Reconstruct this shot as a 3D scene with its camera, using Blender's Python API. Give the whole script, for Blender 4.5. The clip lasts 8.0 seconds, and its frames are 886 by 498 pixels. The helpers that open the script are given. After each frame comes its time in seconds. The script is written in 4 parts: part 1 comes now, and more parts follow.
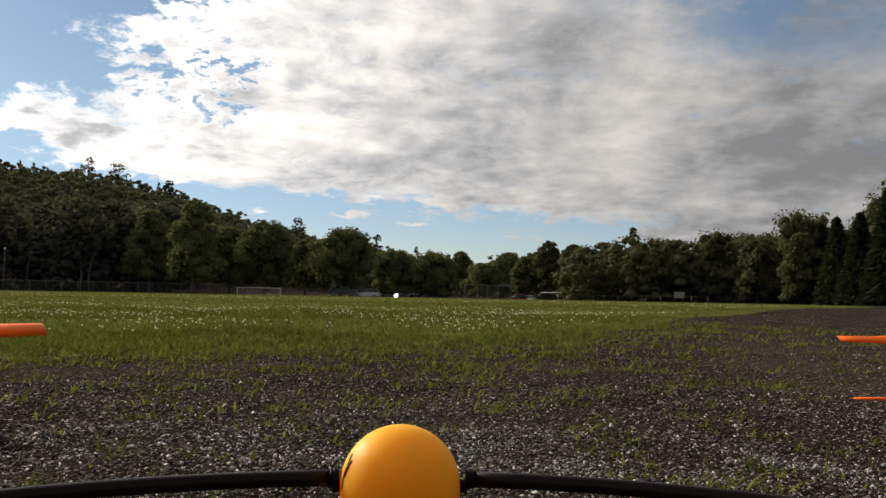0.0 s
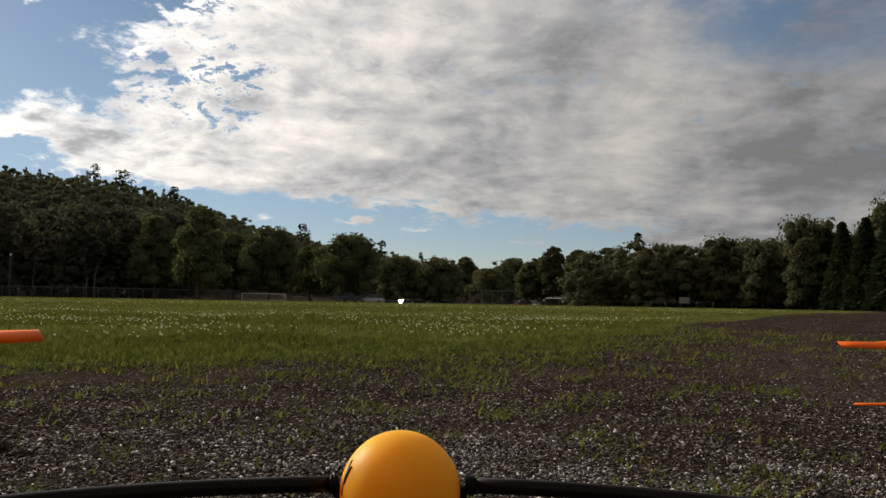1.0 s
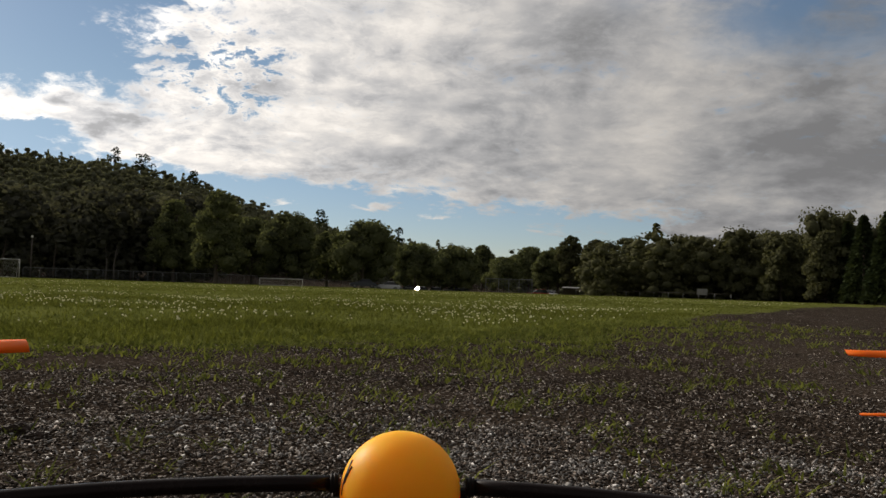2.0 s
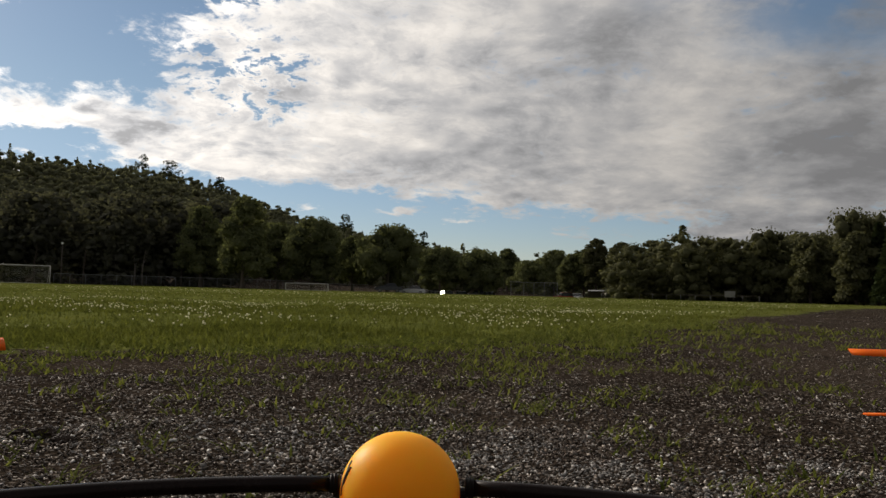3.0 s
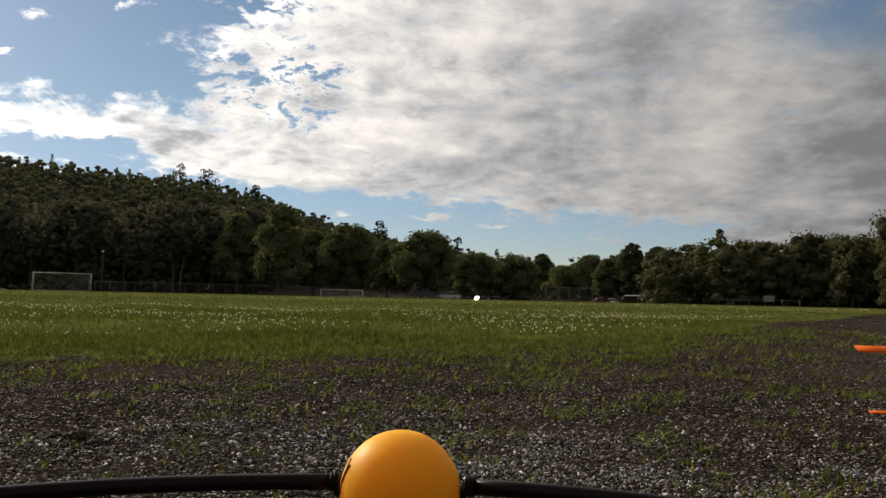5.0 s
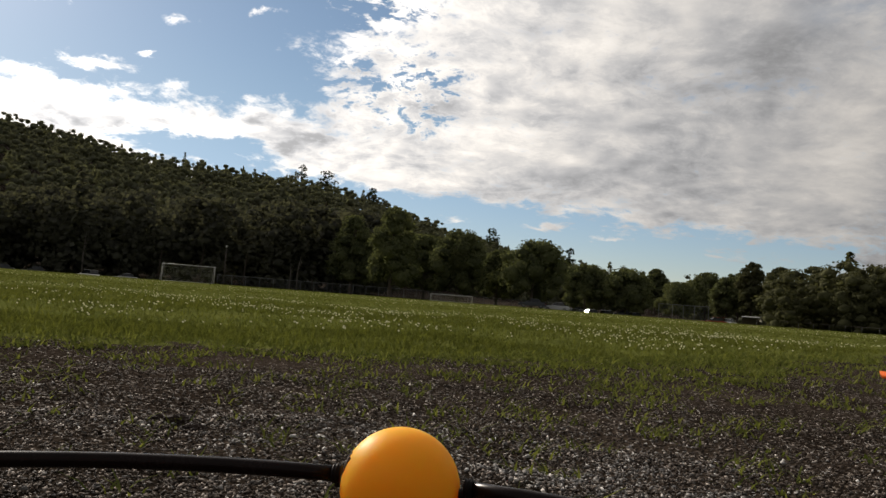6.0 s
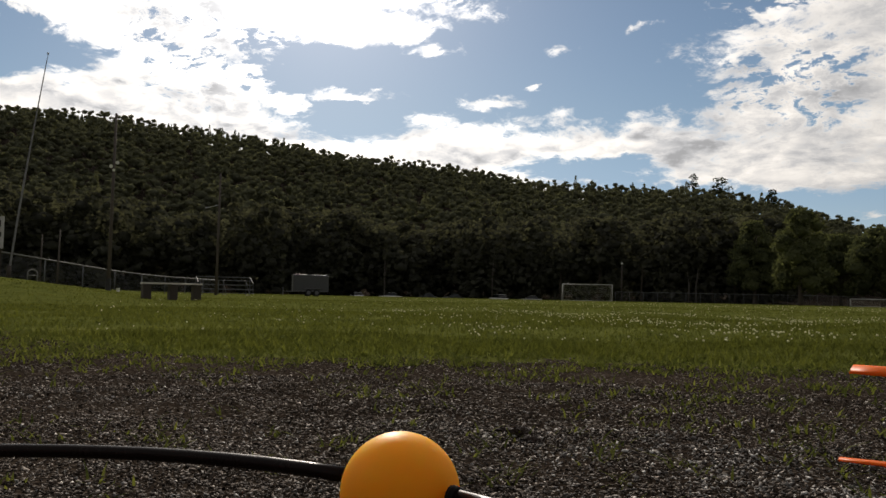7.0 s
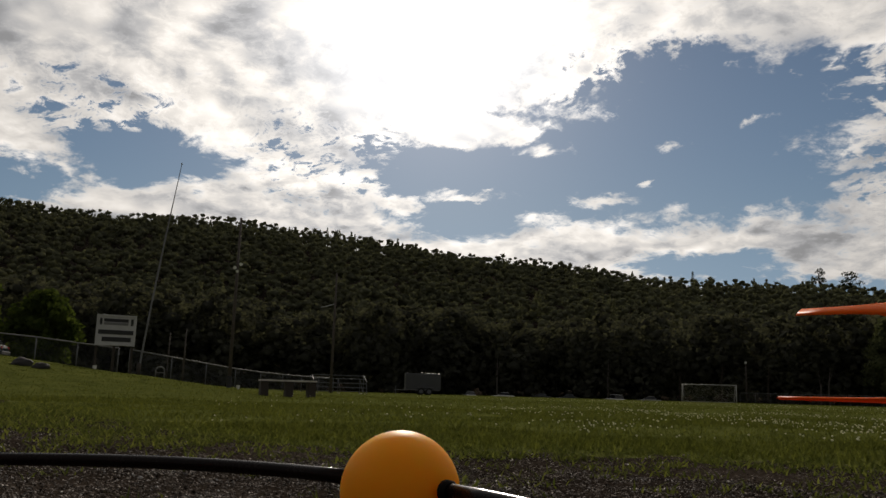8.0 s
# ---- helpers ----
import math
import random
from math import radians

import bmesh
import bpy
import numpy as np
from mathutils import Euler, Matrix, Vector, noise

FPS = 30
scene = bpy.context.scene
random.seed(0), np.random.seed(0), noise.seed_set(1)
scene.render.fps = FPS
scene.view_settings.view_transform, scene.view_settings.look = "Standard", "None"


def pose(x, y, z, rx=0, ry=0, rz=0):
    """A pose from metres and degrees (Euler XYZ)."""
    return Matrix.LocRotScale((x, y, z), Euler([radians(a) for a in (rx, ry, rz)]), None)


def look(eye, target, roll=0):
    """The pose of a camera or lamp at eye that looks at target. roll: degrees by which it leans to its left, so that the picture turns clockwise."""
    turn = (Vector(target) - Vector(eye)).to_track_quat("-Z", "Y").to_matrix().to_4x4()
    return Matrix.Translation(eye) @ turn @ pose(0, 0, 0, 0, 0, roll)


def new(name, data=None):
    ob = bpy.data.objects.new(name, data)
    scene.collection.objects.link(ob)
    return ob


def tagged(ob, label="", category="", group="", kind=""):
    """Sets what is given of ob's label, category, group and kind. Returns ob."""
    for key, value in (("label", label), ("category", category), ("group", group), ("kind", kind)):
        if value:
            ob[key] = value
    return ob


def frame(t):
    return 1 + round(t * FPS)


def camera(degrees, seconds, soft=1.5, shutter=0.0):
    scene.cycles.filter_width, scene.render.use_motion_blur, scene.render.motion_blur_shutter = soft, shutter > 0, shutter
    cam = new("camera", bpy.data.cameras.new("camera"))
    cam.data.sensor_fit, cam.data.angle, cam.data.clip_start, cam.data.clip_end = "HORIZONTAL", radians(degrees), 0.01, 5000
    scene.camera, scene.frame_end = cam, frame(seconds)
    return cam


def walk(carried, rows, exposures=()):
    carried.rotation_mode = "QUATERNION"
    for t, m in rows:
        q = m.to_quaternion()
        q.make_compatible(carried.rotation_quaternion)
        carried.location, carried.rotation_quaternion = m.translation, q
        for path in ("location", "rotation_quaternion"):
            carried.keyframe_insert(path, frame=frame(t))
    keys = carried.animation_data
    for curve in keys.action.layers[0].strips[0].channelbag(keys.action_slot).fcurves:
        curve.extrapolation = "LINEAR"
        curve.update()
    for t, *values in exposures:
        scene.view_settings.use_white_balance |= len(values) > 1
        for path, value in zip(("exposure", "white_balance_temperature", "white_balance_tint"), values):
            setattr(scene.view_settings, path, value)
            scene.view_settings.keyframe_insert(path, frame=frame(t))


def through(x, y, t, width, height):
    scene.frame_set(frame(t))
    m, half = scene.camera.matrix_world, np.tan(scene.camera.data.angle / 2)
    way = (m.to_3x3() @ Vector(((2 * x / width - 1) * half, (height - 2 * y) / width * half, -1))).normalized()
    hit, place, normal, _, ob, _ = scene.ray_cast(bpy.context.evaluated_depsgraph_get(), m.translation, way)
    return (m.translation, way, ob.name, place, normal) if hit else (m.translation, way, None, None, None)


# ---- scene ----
# The camera swings round a ball on a hoop, low over a gravel lot at the edge of a playing field.
cam = camera(55.97, 8.0, soft=1.5)
BALL = Vector((-0.013, 0.282, 0.197))          # centre of the ball
FROM_BALL = Vector((-0.0143, -0.0787, -0.278))  # the ball as the camera sees it


def held(yaw, pitch, roll, drop=2.3):
    """Camera pose that keeps the ball at its place before the lens, drop millimetres low."""
    m = pose(0, 0, 0, 90 + pitch, roll, yaw)
    return Matrix.Translation(BALL - m.to_3x3() @ (FROM_BALL - Vector((0, 0.001 * drop, 0)))) @ m


PATH = [(0, 0.0, 3.24, -1.01, 0.1), (0.5, 0.12, 2.9, -1.6, 2.6), (1, 0.32, 3.62, -0.94, 2.1), (1.5, 0.57, 2.68, -1.48, 2.3), (3, 3.17, 2.96, -1.5, 2.5),
        (3.5, 3.16, 2.84, -1.32, 2.3), (4, 3.05, 3.59, -1.24, 1.8), (5.5, 7.87, 3.14, -1.85, 1.5), (6, 13.03, 3.47, -4.31, 1.0), (6.2, 18.02, 3.99, -6.62, 1.6),
        (6.5, 25.98, 4.28, -8.82, 2.2), (6.7, 32.14, 4.48, -6.18, 2.4), (6.8, 34.6, 4.7, -3.0, 2.5), (7, 39.95, 3.23, -1.2, 2.5), (7.2, 43.15, 2.86, 1.8, 1.6), (7.5, 44.93, 4.72, 1.7, 0.6),
        (7.8, 46.4, 7.44, 0.6, 1.6), (8, 47.63, 9.8, -1.6, 2.2)]
EXPOSURES = [(t, stops, 6900, 14) for t, stops in ((0, 0.38), (0.5, 0.36), (1, 0.07), (1.5, 0.08), (3, 0.06), (4, 0.12), (5.5, 0.12), (6.2, 0.2), (6.5, 0.03), (7, -0.1), (7.5, -0.11), (8, -0.68))]
walk(cam, [(t, held(yaw, pitch, roll, drop)) for t, yaw, pitch, roll, drop in PATH], EXPOSURES)

# ---- world and sun ----
SUN_AZ, SUN_EL = 49.0, 25.0   # degrees left of +y, and up


class Nodes:
    """Short hand for node trees."""

    def __init__(self, tree):
        self.tree = tree
        tree.nodes.clear()

    def add(self, kind, **values):
        n = self.tree.nodes.new(kind)
        for k, v in values.items():
            setattr(n, k, v)
        return n

    def link(self, a, b):
        if isinstance(a, (int, float)):
            b.default_value = a
        elif isinstance(a, tuple):
            b.default_value = a if len(a) == len(b.default_value) else (*a, 1)
        else:
            self.tree.links.new(a, b)

    def math(self, op, *xs, clamp=False):
        n = self.add("ShaderNodeMath", operation=op, use_clamp=clamp)
        for s, x in zip(n.inputs, xs):
            self.link(x, s)
        return n.outputs[0]

    def remap(self, x, a, b, c=0.0, d=1.0, smooth=True):
        n = self.add("ShaderNodeMapRange", interpolation_type="SMOOTHSTEP" if smooth else "LINEAR")
        for s, v in zip(n.inputs, (x, a, b, c, d)):
            self.link(v, s)
        return n.outputs[0]

    def mix(self, f, a, b, blend="MIX"):
        n = self.add("ShaderNodeMix", data_type="RGBA", blend_type=blend)
        self.link(f, n.inputs[0]), self.link(a, n.inputs[6]), self.link(b, n.inputs[7])
        return n.outputs[2]

    def noise(self, vec, scale, detail=4.0, rough=0.55, distort=0.0):
        n = self.add("ShaderNodeTexNoise")
        if vec is not None:
            self.link(vec, n.inputs["Vector"])
        for k, v in (("Scale", scale), ("Detail", detail), ("Roughness", rough), ("Distortion", distort)):
            n.inputs[k].default_value = v
        return n.outputs[0]

    def ramp(self, x, stops):
        n = self.add("ShaderNodeValToRGB")
        self.link(x, n.inputs[0])
        els = n.color_ramp.elements
        while len(els) < len(stops):
            els.new(0.5)
        for e, (p, c) in zip(els, stops):
            e.position, e.color = p, (*c, 1)
        return n.outputs[0]


def build_world():
    world = bpy.data.worlds.new("sky")
    scene.world = world
    world.use_nodes = True
    N = Nodes(world.node_tree)
    sky = N.add("ShaderNodeTexSky", sky_type="NISHITA", sun_disc=False, sun_elevation=radians(SUN_EL), sun_rotation=radians(-SUN_AZ),
                air_density=1.0, dust_density=0.1, ozone_density=3.0)
    way = N.add("ShaderNodeTexCoord").outputs["Generated"]
    sep = N.add("ShaderNodeSeparateXYZ")
    N.link(way, sep.inputs[0])
    x, y, z = sep.outputs
    zz = N.math("ADD", N.math("MAXIMUM", z, 0.0), 0.26)
    sx, sy, sz = -math.sin(radians(SUN_AZ)) * math.cos(radians(SUN_EL)), math.cos(radians(SUN_AZ)) * math.cos(radians(SUN_EL)), math.sin(radians(SUN_EL))
    flat = N.add("ShaderNodeCombineXYZ")
    N.link(N.math("DIVIDE", x, zz), flat.inputs[0]), N.link(N.math("DIVIDE", y, zz), flat.inputs[1])

    def vec(op, a, b):
        n = N.add("ShaderNodeVectorMath", operation=op)
        N.link(a, n.inputs[0])
        if isinstance(b, (int, float)):
            n.inputs["Scale"].default_value = b
        else:
            N.link(b, n.inputs[1])
        return n.outputs[0]

    # the cloud sheet seen from below, stirred a little; and a point of it shifted towards the sun
    stir = N.add("ShaderNodeTexNoise")
    N.link(flat.outputs[0], stir.inputs["Vector"])
    stir.inputs["Scale"].default_value, stir.inputs["Detail"].default_value = 2.6, 3.0
    plane = vec("ADD", flat.outputs[0], vec("SCALE", vec("SUBTRACT", stir.outputs["Color"], (0.5, 0.5, 0.5)), 0.16))
    sun_way = vec("NORMALIZE", vec("SUBTRACT", (sx / (sz + 0.26), sy / (sz + 0.26), 0.0), flat.outputs[0]), (0.0, 0.0, 0.0))
    toward = vec("ADD", plane, vec("SCALE", sun_way, 0.06))

    def lump(p, scale):
        n = N.add("ShaderNodeTexVoronoi", feature="SMOOTH_F1")
        N.link(p, n.inputs["Vector"])
        n.inputs["Scale"].default_value, n.inputs["Smoothness"].default_value = scale, 0.6
        return N.math("SUBTRACT", 1.0, N.math("MULTIPLY", n.outputs["Distance"], 1.3))

    def billow(p):
        """Heaped cloud: large lumps that carry smaller ones."""
        return N.math("ADD", N.math("MULTIPLY", lump(p, 2.7), 0.5), N.math("ADD", N.math("MULTIPLY", lump(p, 6.5), 0.32), N.math("MULTIPLY", lump(p, 16.0), 0.2)))

    heap, heap_sun = billow(plane), billow(toward)
    # ragged directions: degrees left and up, shifted by noise
    wob1, wob2 = N.noise(plane, 5.0, 9, 0.62), N.noise(plane, 6.5, 9, 0.62, 0.3)
    az = N.math("MULTIPLY", N.math("ARCTAN2", N.math("MULTIPLY", x, -1.0), y), 57.29578)
    el = N.math("MULTIPLY", N.math("ARCSINE", z), 57.29578)
    raz = N.math("ADD", az, N.math("MULTIPLY", N.math("SUBTRACT", wob1, 0.5), 7.0))
    rel = N.math("ADD", el, N.math("MULTIPLY", N.math("SUBTRACT", wob2, 0.5), 3.4))

    def patch(a, e, ra, re, less=0.0):
        u = N.math("DIVIDE", N.math("SUBTRACT", raz, a), ra)
        v = N.math("DIVIDE", N.math("SUBTRACT", rel, e), re)
        return N.math("SUBTRACT", 1.0 - less, N.math("SQRT", N.math("ADD", N.math("MULTIPLY", u, u), N.math("MULTIPLY", v, v))))

    def most(rows):
        out = None
        for row in rows:
            h = patch(*row)
            out = h if out is None else N.math("MAXIMUM", out, h)
        return out

    gap = most(((36.5, 15.3, 13.5, 3.7), (29.6, 17.4, 7.6, 4.6), (28.0, 14.2, 6.2, 2.8), (46.5, 14.6, 5.5, 2.6), (30.0, 8.6, 4.4, 1.0), (47, 12.4, 5.0, 1.8),
                (68.3, 14.6, 4.6, 1.9), (77, 12.4, 4.0, 1.5), (26.5, 7.4, 2.6, 0.9)))
    # clear strip over the valley, below the slanting foot of the cloud
    foot = N.add("ShaderNodeMapRange", interpolation_type="LINEAR", clamp=False)
    for sock, v in zip(foot.inputs, (az, -10.0, 22.0, 5.3, 7.5)):
        N.link(v, sock)
    strip = N.math("MINIMUM", N.math("DIVIDE", N.math("SUBTRACT", foot.outputs[0], rel), 1.6), N.math("MINIMUM", N.math("DIVIDE", N.math("ADD", raz, 13.0), 6.0), N.math("DIVIDE", N.math("SUBTRACT", 24.0, raz), 4.0)))
    gap = N.math("MAXIMUM", gap, N.math("MINIMUM", strip, 0.8))
    bits = most(((31.2, 17.0, 3.2, 1.2), (26.6, 17.8, 2.4, 0.8), (40.5, 16.4, 4.4, 1.2), (45.0, 17.8, 4.8, 1.3), (6.5, 5.4, 3.4, 0.6), (1.5, 4.9, 4.4, 0.8), (13.0, 5.7, 2.6, 0.5), (-6.0, 4.2, 5.0, 0.7), (37.0, 13.4, 4.4, 0.9), (33.0, 14.2, 1.4, 0.8), (46.5, 13.4, 3.6, 0.9), (50.5, 12.6, 2.6, 0.9)))
    fine = N.math("ADD", N.math("MULTIPLY", N.noise(plane, 9.0, 12, 0.68), 0.65), N.math("MULTIPLY", N.noise(plane, 30.0, 9, 0.66, 0.4), 0.35))
    broad = N.noise(plane, 1.5, 5, 0.5)
    thick = N.math("ADD", N.math("MULTIPLY", N.math("MAXIMUM", gap, -0.5), -2.3), N.math("ADD", N.math("MULTIPLY", N.math("SUBTRACT", fine, 0.5), 4.8), N.math("ADD", 0.25, N.math("MULTIPLY", N.math("SUBTRACT", heap, 0.5), 1.5))))
    thick = N.math("ADD", thick, N.math("MULTIPLY", N.math("MAXIMUM", bits, 0.0), 2.2))
    # rows of small broken cloud near the edges of the sheet
    mottled = most(((17, 14.0, 7.0, 4.4), (56, 15.6, 9.0, 4.6), (34, 21.4, 10.0, 3.4), (20, 19.5, 8.0, 3.0), (72, 17.5, 8.0, 4.0)))
    crumbs = N.remap(N.noise(plane, 21.0, 10, 0.66, 0.3), 0.42, 0.72, 0.0, 2.3)
    thick = N.math("SUBTRACT", thick, N.math("MULTIPLY", crumbs, N.remap(mottled, 0.0, 0.7)))
    # thin veil high up away from the sun
    veil = N.math("MULTIPLY", N.remap(patch(-25, 19.6, 18.0, 6.4), 0.0, 0.75), N.remap(N.noise(plane, 4.5, 8, 0.6), 0.34, 0.6, 0.15, 1.0))
    cover = N.math("MULTIPLY", N.remap(thick, -0.3, 0.9), N.math("SUBTRACT", 1.0, N.math("MULTIPLY", veil, 0.95)))
    # light of the clouds: bright round the sun, greyer away from it, each heap lit on its sunward side
    dot = N.add("ShaderNodeVectorMath", operation="DOT_PRODUCT")
    N.link(way, dot.inputs[0])
    dot.inputs[1].default_value = (sx, sy, sz)
    cosine = N.math("MAXIMUM", dot.outputs["Value"], 0.0)
    halo, core = N.math("POWER", cosine, 3.6), N.math("POWER", cosine, 110.0)
    near_sun = N.math("ADD", 0.55, N.math("MULTIPLY", halo, 0.9))
    relief = N.math("MULTIPLY", N.math("MULTIPLY", N.math("SUBTRACT", heap, heap_sun), 7.0), N.math("POWER", near_sun, 2.0))
    grain = N.math("MULTIPLY", N.math("SUBTRACT", fine, 0.5), N.math("MULTIPLY", near_sun, -3.6))
    edge = N.math("ADD", N.math("MULTIPLY", N.remap(thick, 0.2, 1.6, 2.6, 0.0), N.math("SUBTRACT", near_sun, 0.35)), grain)
    deep = N.math("ADD", N.math("MULTIPLY", N.math("SUBTRACT", broad, 0.5), -9.0), N.math("MULTIPLY", N.math("SUBTRACT", N.noise(flat.outputs[0], 3.4, 5, 0.55), 0.5), -6.5))
    deep = N.math("MULTIPLY", deep, N.math("SUBTRACT", 1.2, N.math("MULTIPLY", halo, 0.95)))
    body = N.math("ADD", N.math("ADD", N.math("ADD", 4.55, N.math("MULTIPLY", halo, 1.2)), relief), N.math("ADD", edge, deep))
    lit = N.math("MULTIPLY", N.math("MAXIMUM", body, 3.0), N.math("ADD", 0.60, N.math("MULTIPLY", halo, 1.45)))
    lit = N.math("ADD", lit, N.math("MULTIPLY", core, 16.0))
    tint = N.mix(N.remap(body, 3.5, 7.5), (0.925, 0.975, 1.02), (1.0, 1.0, 0.96))
    cloud = N.mix(1.0, tint, lit, "MULTIPLY")
    haze = N.mix(N.remap(el, 4.0, 13.0), (0.64, 0.66, 0.73), (0.74, 0.73, 0.69))
    blue = N.mix(1.0, sky.outputs[0], haze, "MULTIPLY")
    glow = N.math("ADD", N.math("MULTIPLY", core, 3.0), N.math("MULTIPLY", N.math("POWER", cosine, 28.0), 1.3))
    air = N.mix(1.0, blue, glow, "ADD")
    back = N.add("ShaderNodeBackground")
    N.link(N.mix(cover, air, cloud), back.inputs[0])
    back.inputs[1].default_value = 0.1
    out = N.add("ShaderNodeOutputWorld")
    N.link(back.outputs[0], out.inputs[0])
    sun = new("sun", bpy.data.lights.new("sun", "SUN"))
    sun.data.energy, sun.data.angle, sun.data.color = 3.6, radians(2.0), (1.0, 0.94, 0.84)
    sun.matrix_world = look((sx * 50, sy * 50, sz * 50), (0, 0, 0))


build_world()

# ---- materials ----


def material(name):
    m = bpy.data.materials.new(name)
    m.use_nodes = True
    N = Nodes(m.node_tree)
    b, out = N.add("ShaderNodeBsdfPrincipled"), N.add("ShaderNodeOutputMaterial")
    N.link(b.outputs[0], out.inputs[0])
    return m, N, b, out


def bump(N, b, height, strength, distance):
    n = N.add("ShaderNodeBump")
    n.inputs["Strength"].default_value, n.inputs["Distance"].default_value = strength, distance
    N.link(height, n.inputs["Height"]), N.link(n.outputs[0], b.inputs["Normal"])


def plain(name, colour, rough=0.6, metal=0.0, scale=6.0, spread=0.25, bumpy=0.0, spec=0.5):
    """Paint, metal or wood with stains at two scales."""
    m, N, b, _ = material(name)
    where = N.add("ShaderNodeTexCoord").outputs["Object"]
    v = N.math("ADD", N.math("MULTIPLY", N.noise(where, scale, 5), 0.6), N.math("MULTIPLY", N.noise(where, scale * 9, 4), 0.4))
    dark, light = tuple(c * (1 - spread) for c in colour), tuple(min(1, c * (1 + spread)) for c in colour)
    N.link(N.ramp(v, ((0.3, dark), (0.7, light))), b.inputs["Base Color"])
    N.link(N.remap(v, 0.3, 0.7, rough * 0.85, min(1, rough * 1.15)), b.inputs["Roughness"])
    b.inputs["Metallic"].default_value, b.inputs["Specular IOR Level"].default_value = metal, spec
    if bumpy:
        bump(N, b, v, bumpy, 0.01)
    return m


def leafy(name, dark, light, through=0.3, rough=0.85, mottle=1.1, relief=1.0):
    """Leaves or blades: each its own shade, letting some light through."""
    m, N, b, out = material(name)
    rnd = N.add("ShaderNodeNewGeometry").outputs["Random Per Island"]
    one = N.add("ShaderNodeObjectInfo").outputs["Random"]
    where = N.add("ShaderNodeTexCoord").outputs["Object"]
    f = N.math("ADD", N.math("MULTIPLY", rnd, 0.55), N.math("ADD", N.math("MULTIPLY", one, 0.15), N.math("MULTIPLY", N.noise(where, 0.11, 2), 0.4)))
    # Random tone; in crowns it also paints the light and dark of clumps.
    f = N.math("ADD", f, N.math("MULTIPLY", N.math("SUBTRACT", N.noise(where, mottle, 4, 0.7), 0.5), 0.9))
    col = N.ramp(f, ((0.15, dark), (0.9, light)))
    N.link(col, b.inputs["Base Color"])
    b.inputs["Roughness"].default_value, b.inputs["Specular IOR Level"].default_value = rough, 0.0
    bump(N, b, N.noise(where, mottle * 1.6, 5, 0.7), relief, 0.5 / mottle)
    t = N.add("ShaderNodeBsdfTranslucent")
    N.link(N.mix(1.0, col, (1.1, 1.1, 0.7), "MULTIPLY"), t.inputs[0])
    mixer = N.add("ShaderNodeMixShader")
    mixer.inputs[0].default_value = through
    N.link(b.outputs[0], mixer.inputs[1]), N.link(t.outputs[0], mixer.inputs[2]), N.link(mixer.outputs[0], out.inputs[0])
    return m


def stony(name, stops, rough=0.8):
    m, N, b, _ = material(name)
    rnd = N.add("ShaderNodeNewGeometry").outputs["Random Per Island"]
    where = N.add("ShaderNodeTexCoord").outputs["Object"]
    grain = N.noise(where, 260, 4, 0.6)
    N.link(N.mix(0.45, N.ramp(rnd, stops), N.ramp(grain, ((0.3, (0.04, 0.037, 0.034)), (0.7, (0.3, 0.28, 0.26)))), "SOFT_LIGHT"), b.inputs["Base Color"])
    b.inputs["Roughness"].default_value = rough
    b.inputs["Specular IOR Level"].default_value = 0.12
    bump(N, b, grain, 0.4, 0.002)
    return m


def ground_material():
    m, N, b, _ = material("gravel_and_turf")
    where = N.add("ShaderNodeTexCoord").outputs["Object"]
    turf = N.add("ShaderNodeAttribute", attribute_name="turf").outputs["Fac"]
    ragged = N.math("ADD", turf, N.math("MULTIPLY", N.math("SUBTRACT", N.noise(where, 5.0, 6, 0.65), 0.5), 0.7))
    f = N.remap(ragged, 0.42, 0.62)
    cells = N.add("ShaderNodeTexVoronoi", feature="F1")
    N.link(where, cells.inputs["Vector"])
    cells.inputs["Scale"].default_value = 75.0
    pebble = N.add("ShaderNodeSeparateColor")
    N.link(cells.outputs["Color"], pebble.inputs[0])
    big = N.noise(where, 0.9, 5, 0.6)
    stone = N.ramp(pebble.outputs[0], ((0.0, (0.024, 0.018, 0.014)), (0.5, (0.074, 0.06, 0.05)), (0.8, (0.15, 0.13, 0.112)), (1.0, (0.40, 0.37, 0.34))))
    soil = N.mix(N.remap(cells.outputs["Distance"], 0.2, 0.5), stone, (0.016, 0.012, 0.009))
    soil = N.mix(N.remap(big, 0.35, 0.7, 0.0, 0.4), soil, (0.075, 0.058, 0.045))
    grass = N.ramp(N.noise(where, 1.7, 6, 0.65), ((0.25, (0.048, 0.058, 0.015)), (0.5, (0.09, 0.101, 0.026)), (0.75, (0.143, 0.15, 0.042))))
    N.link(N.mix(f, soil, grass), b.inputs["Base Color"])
    b.inputs["Roughness"].default_value = 1.0
    b.inputs["Specular IOR Level"].default_value = 0.0
    bump(N, b, N.math("ADD", N.math("MULTIPLY", cells.outputs["Distance"], -1.0), N.noise(where, 30, 4)), 0.7, 0.01)
    return m


GROUND = ground_material()
STONE = stony("grey_gravel", ((0.0, (0.016, 0.011, 0.009)), (0.5, (0.075, 0.058, 0.046)), (0.78, (0.165, 0.135, 0.113)), (0.93, (0.40, 0.355, 0.315)), (1.0, (0.66, 0.625, 0.59))))
BOULDER_MAT = plain("dark_rock", (0.035, 0.032, 0.03), 0.9, scale=6, spread=0.4, bumpy=0.7)
PALE = stony("pale_gravel", ((0.0, (0.10, 0.094, 0.088)), (0.45, (0.19, 0.18, 0.172)), (0.8, (0.36, 0.35, 0.338)), (1.0, (0.64, 0.63, 0.615))))
GRASS = leafy("grass_blade", (0.050, 0.062, 0.015), (0.158, 0.170, 0.045), 0.3, mottle=3.0)
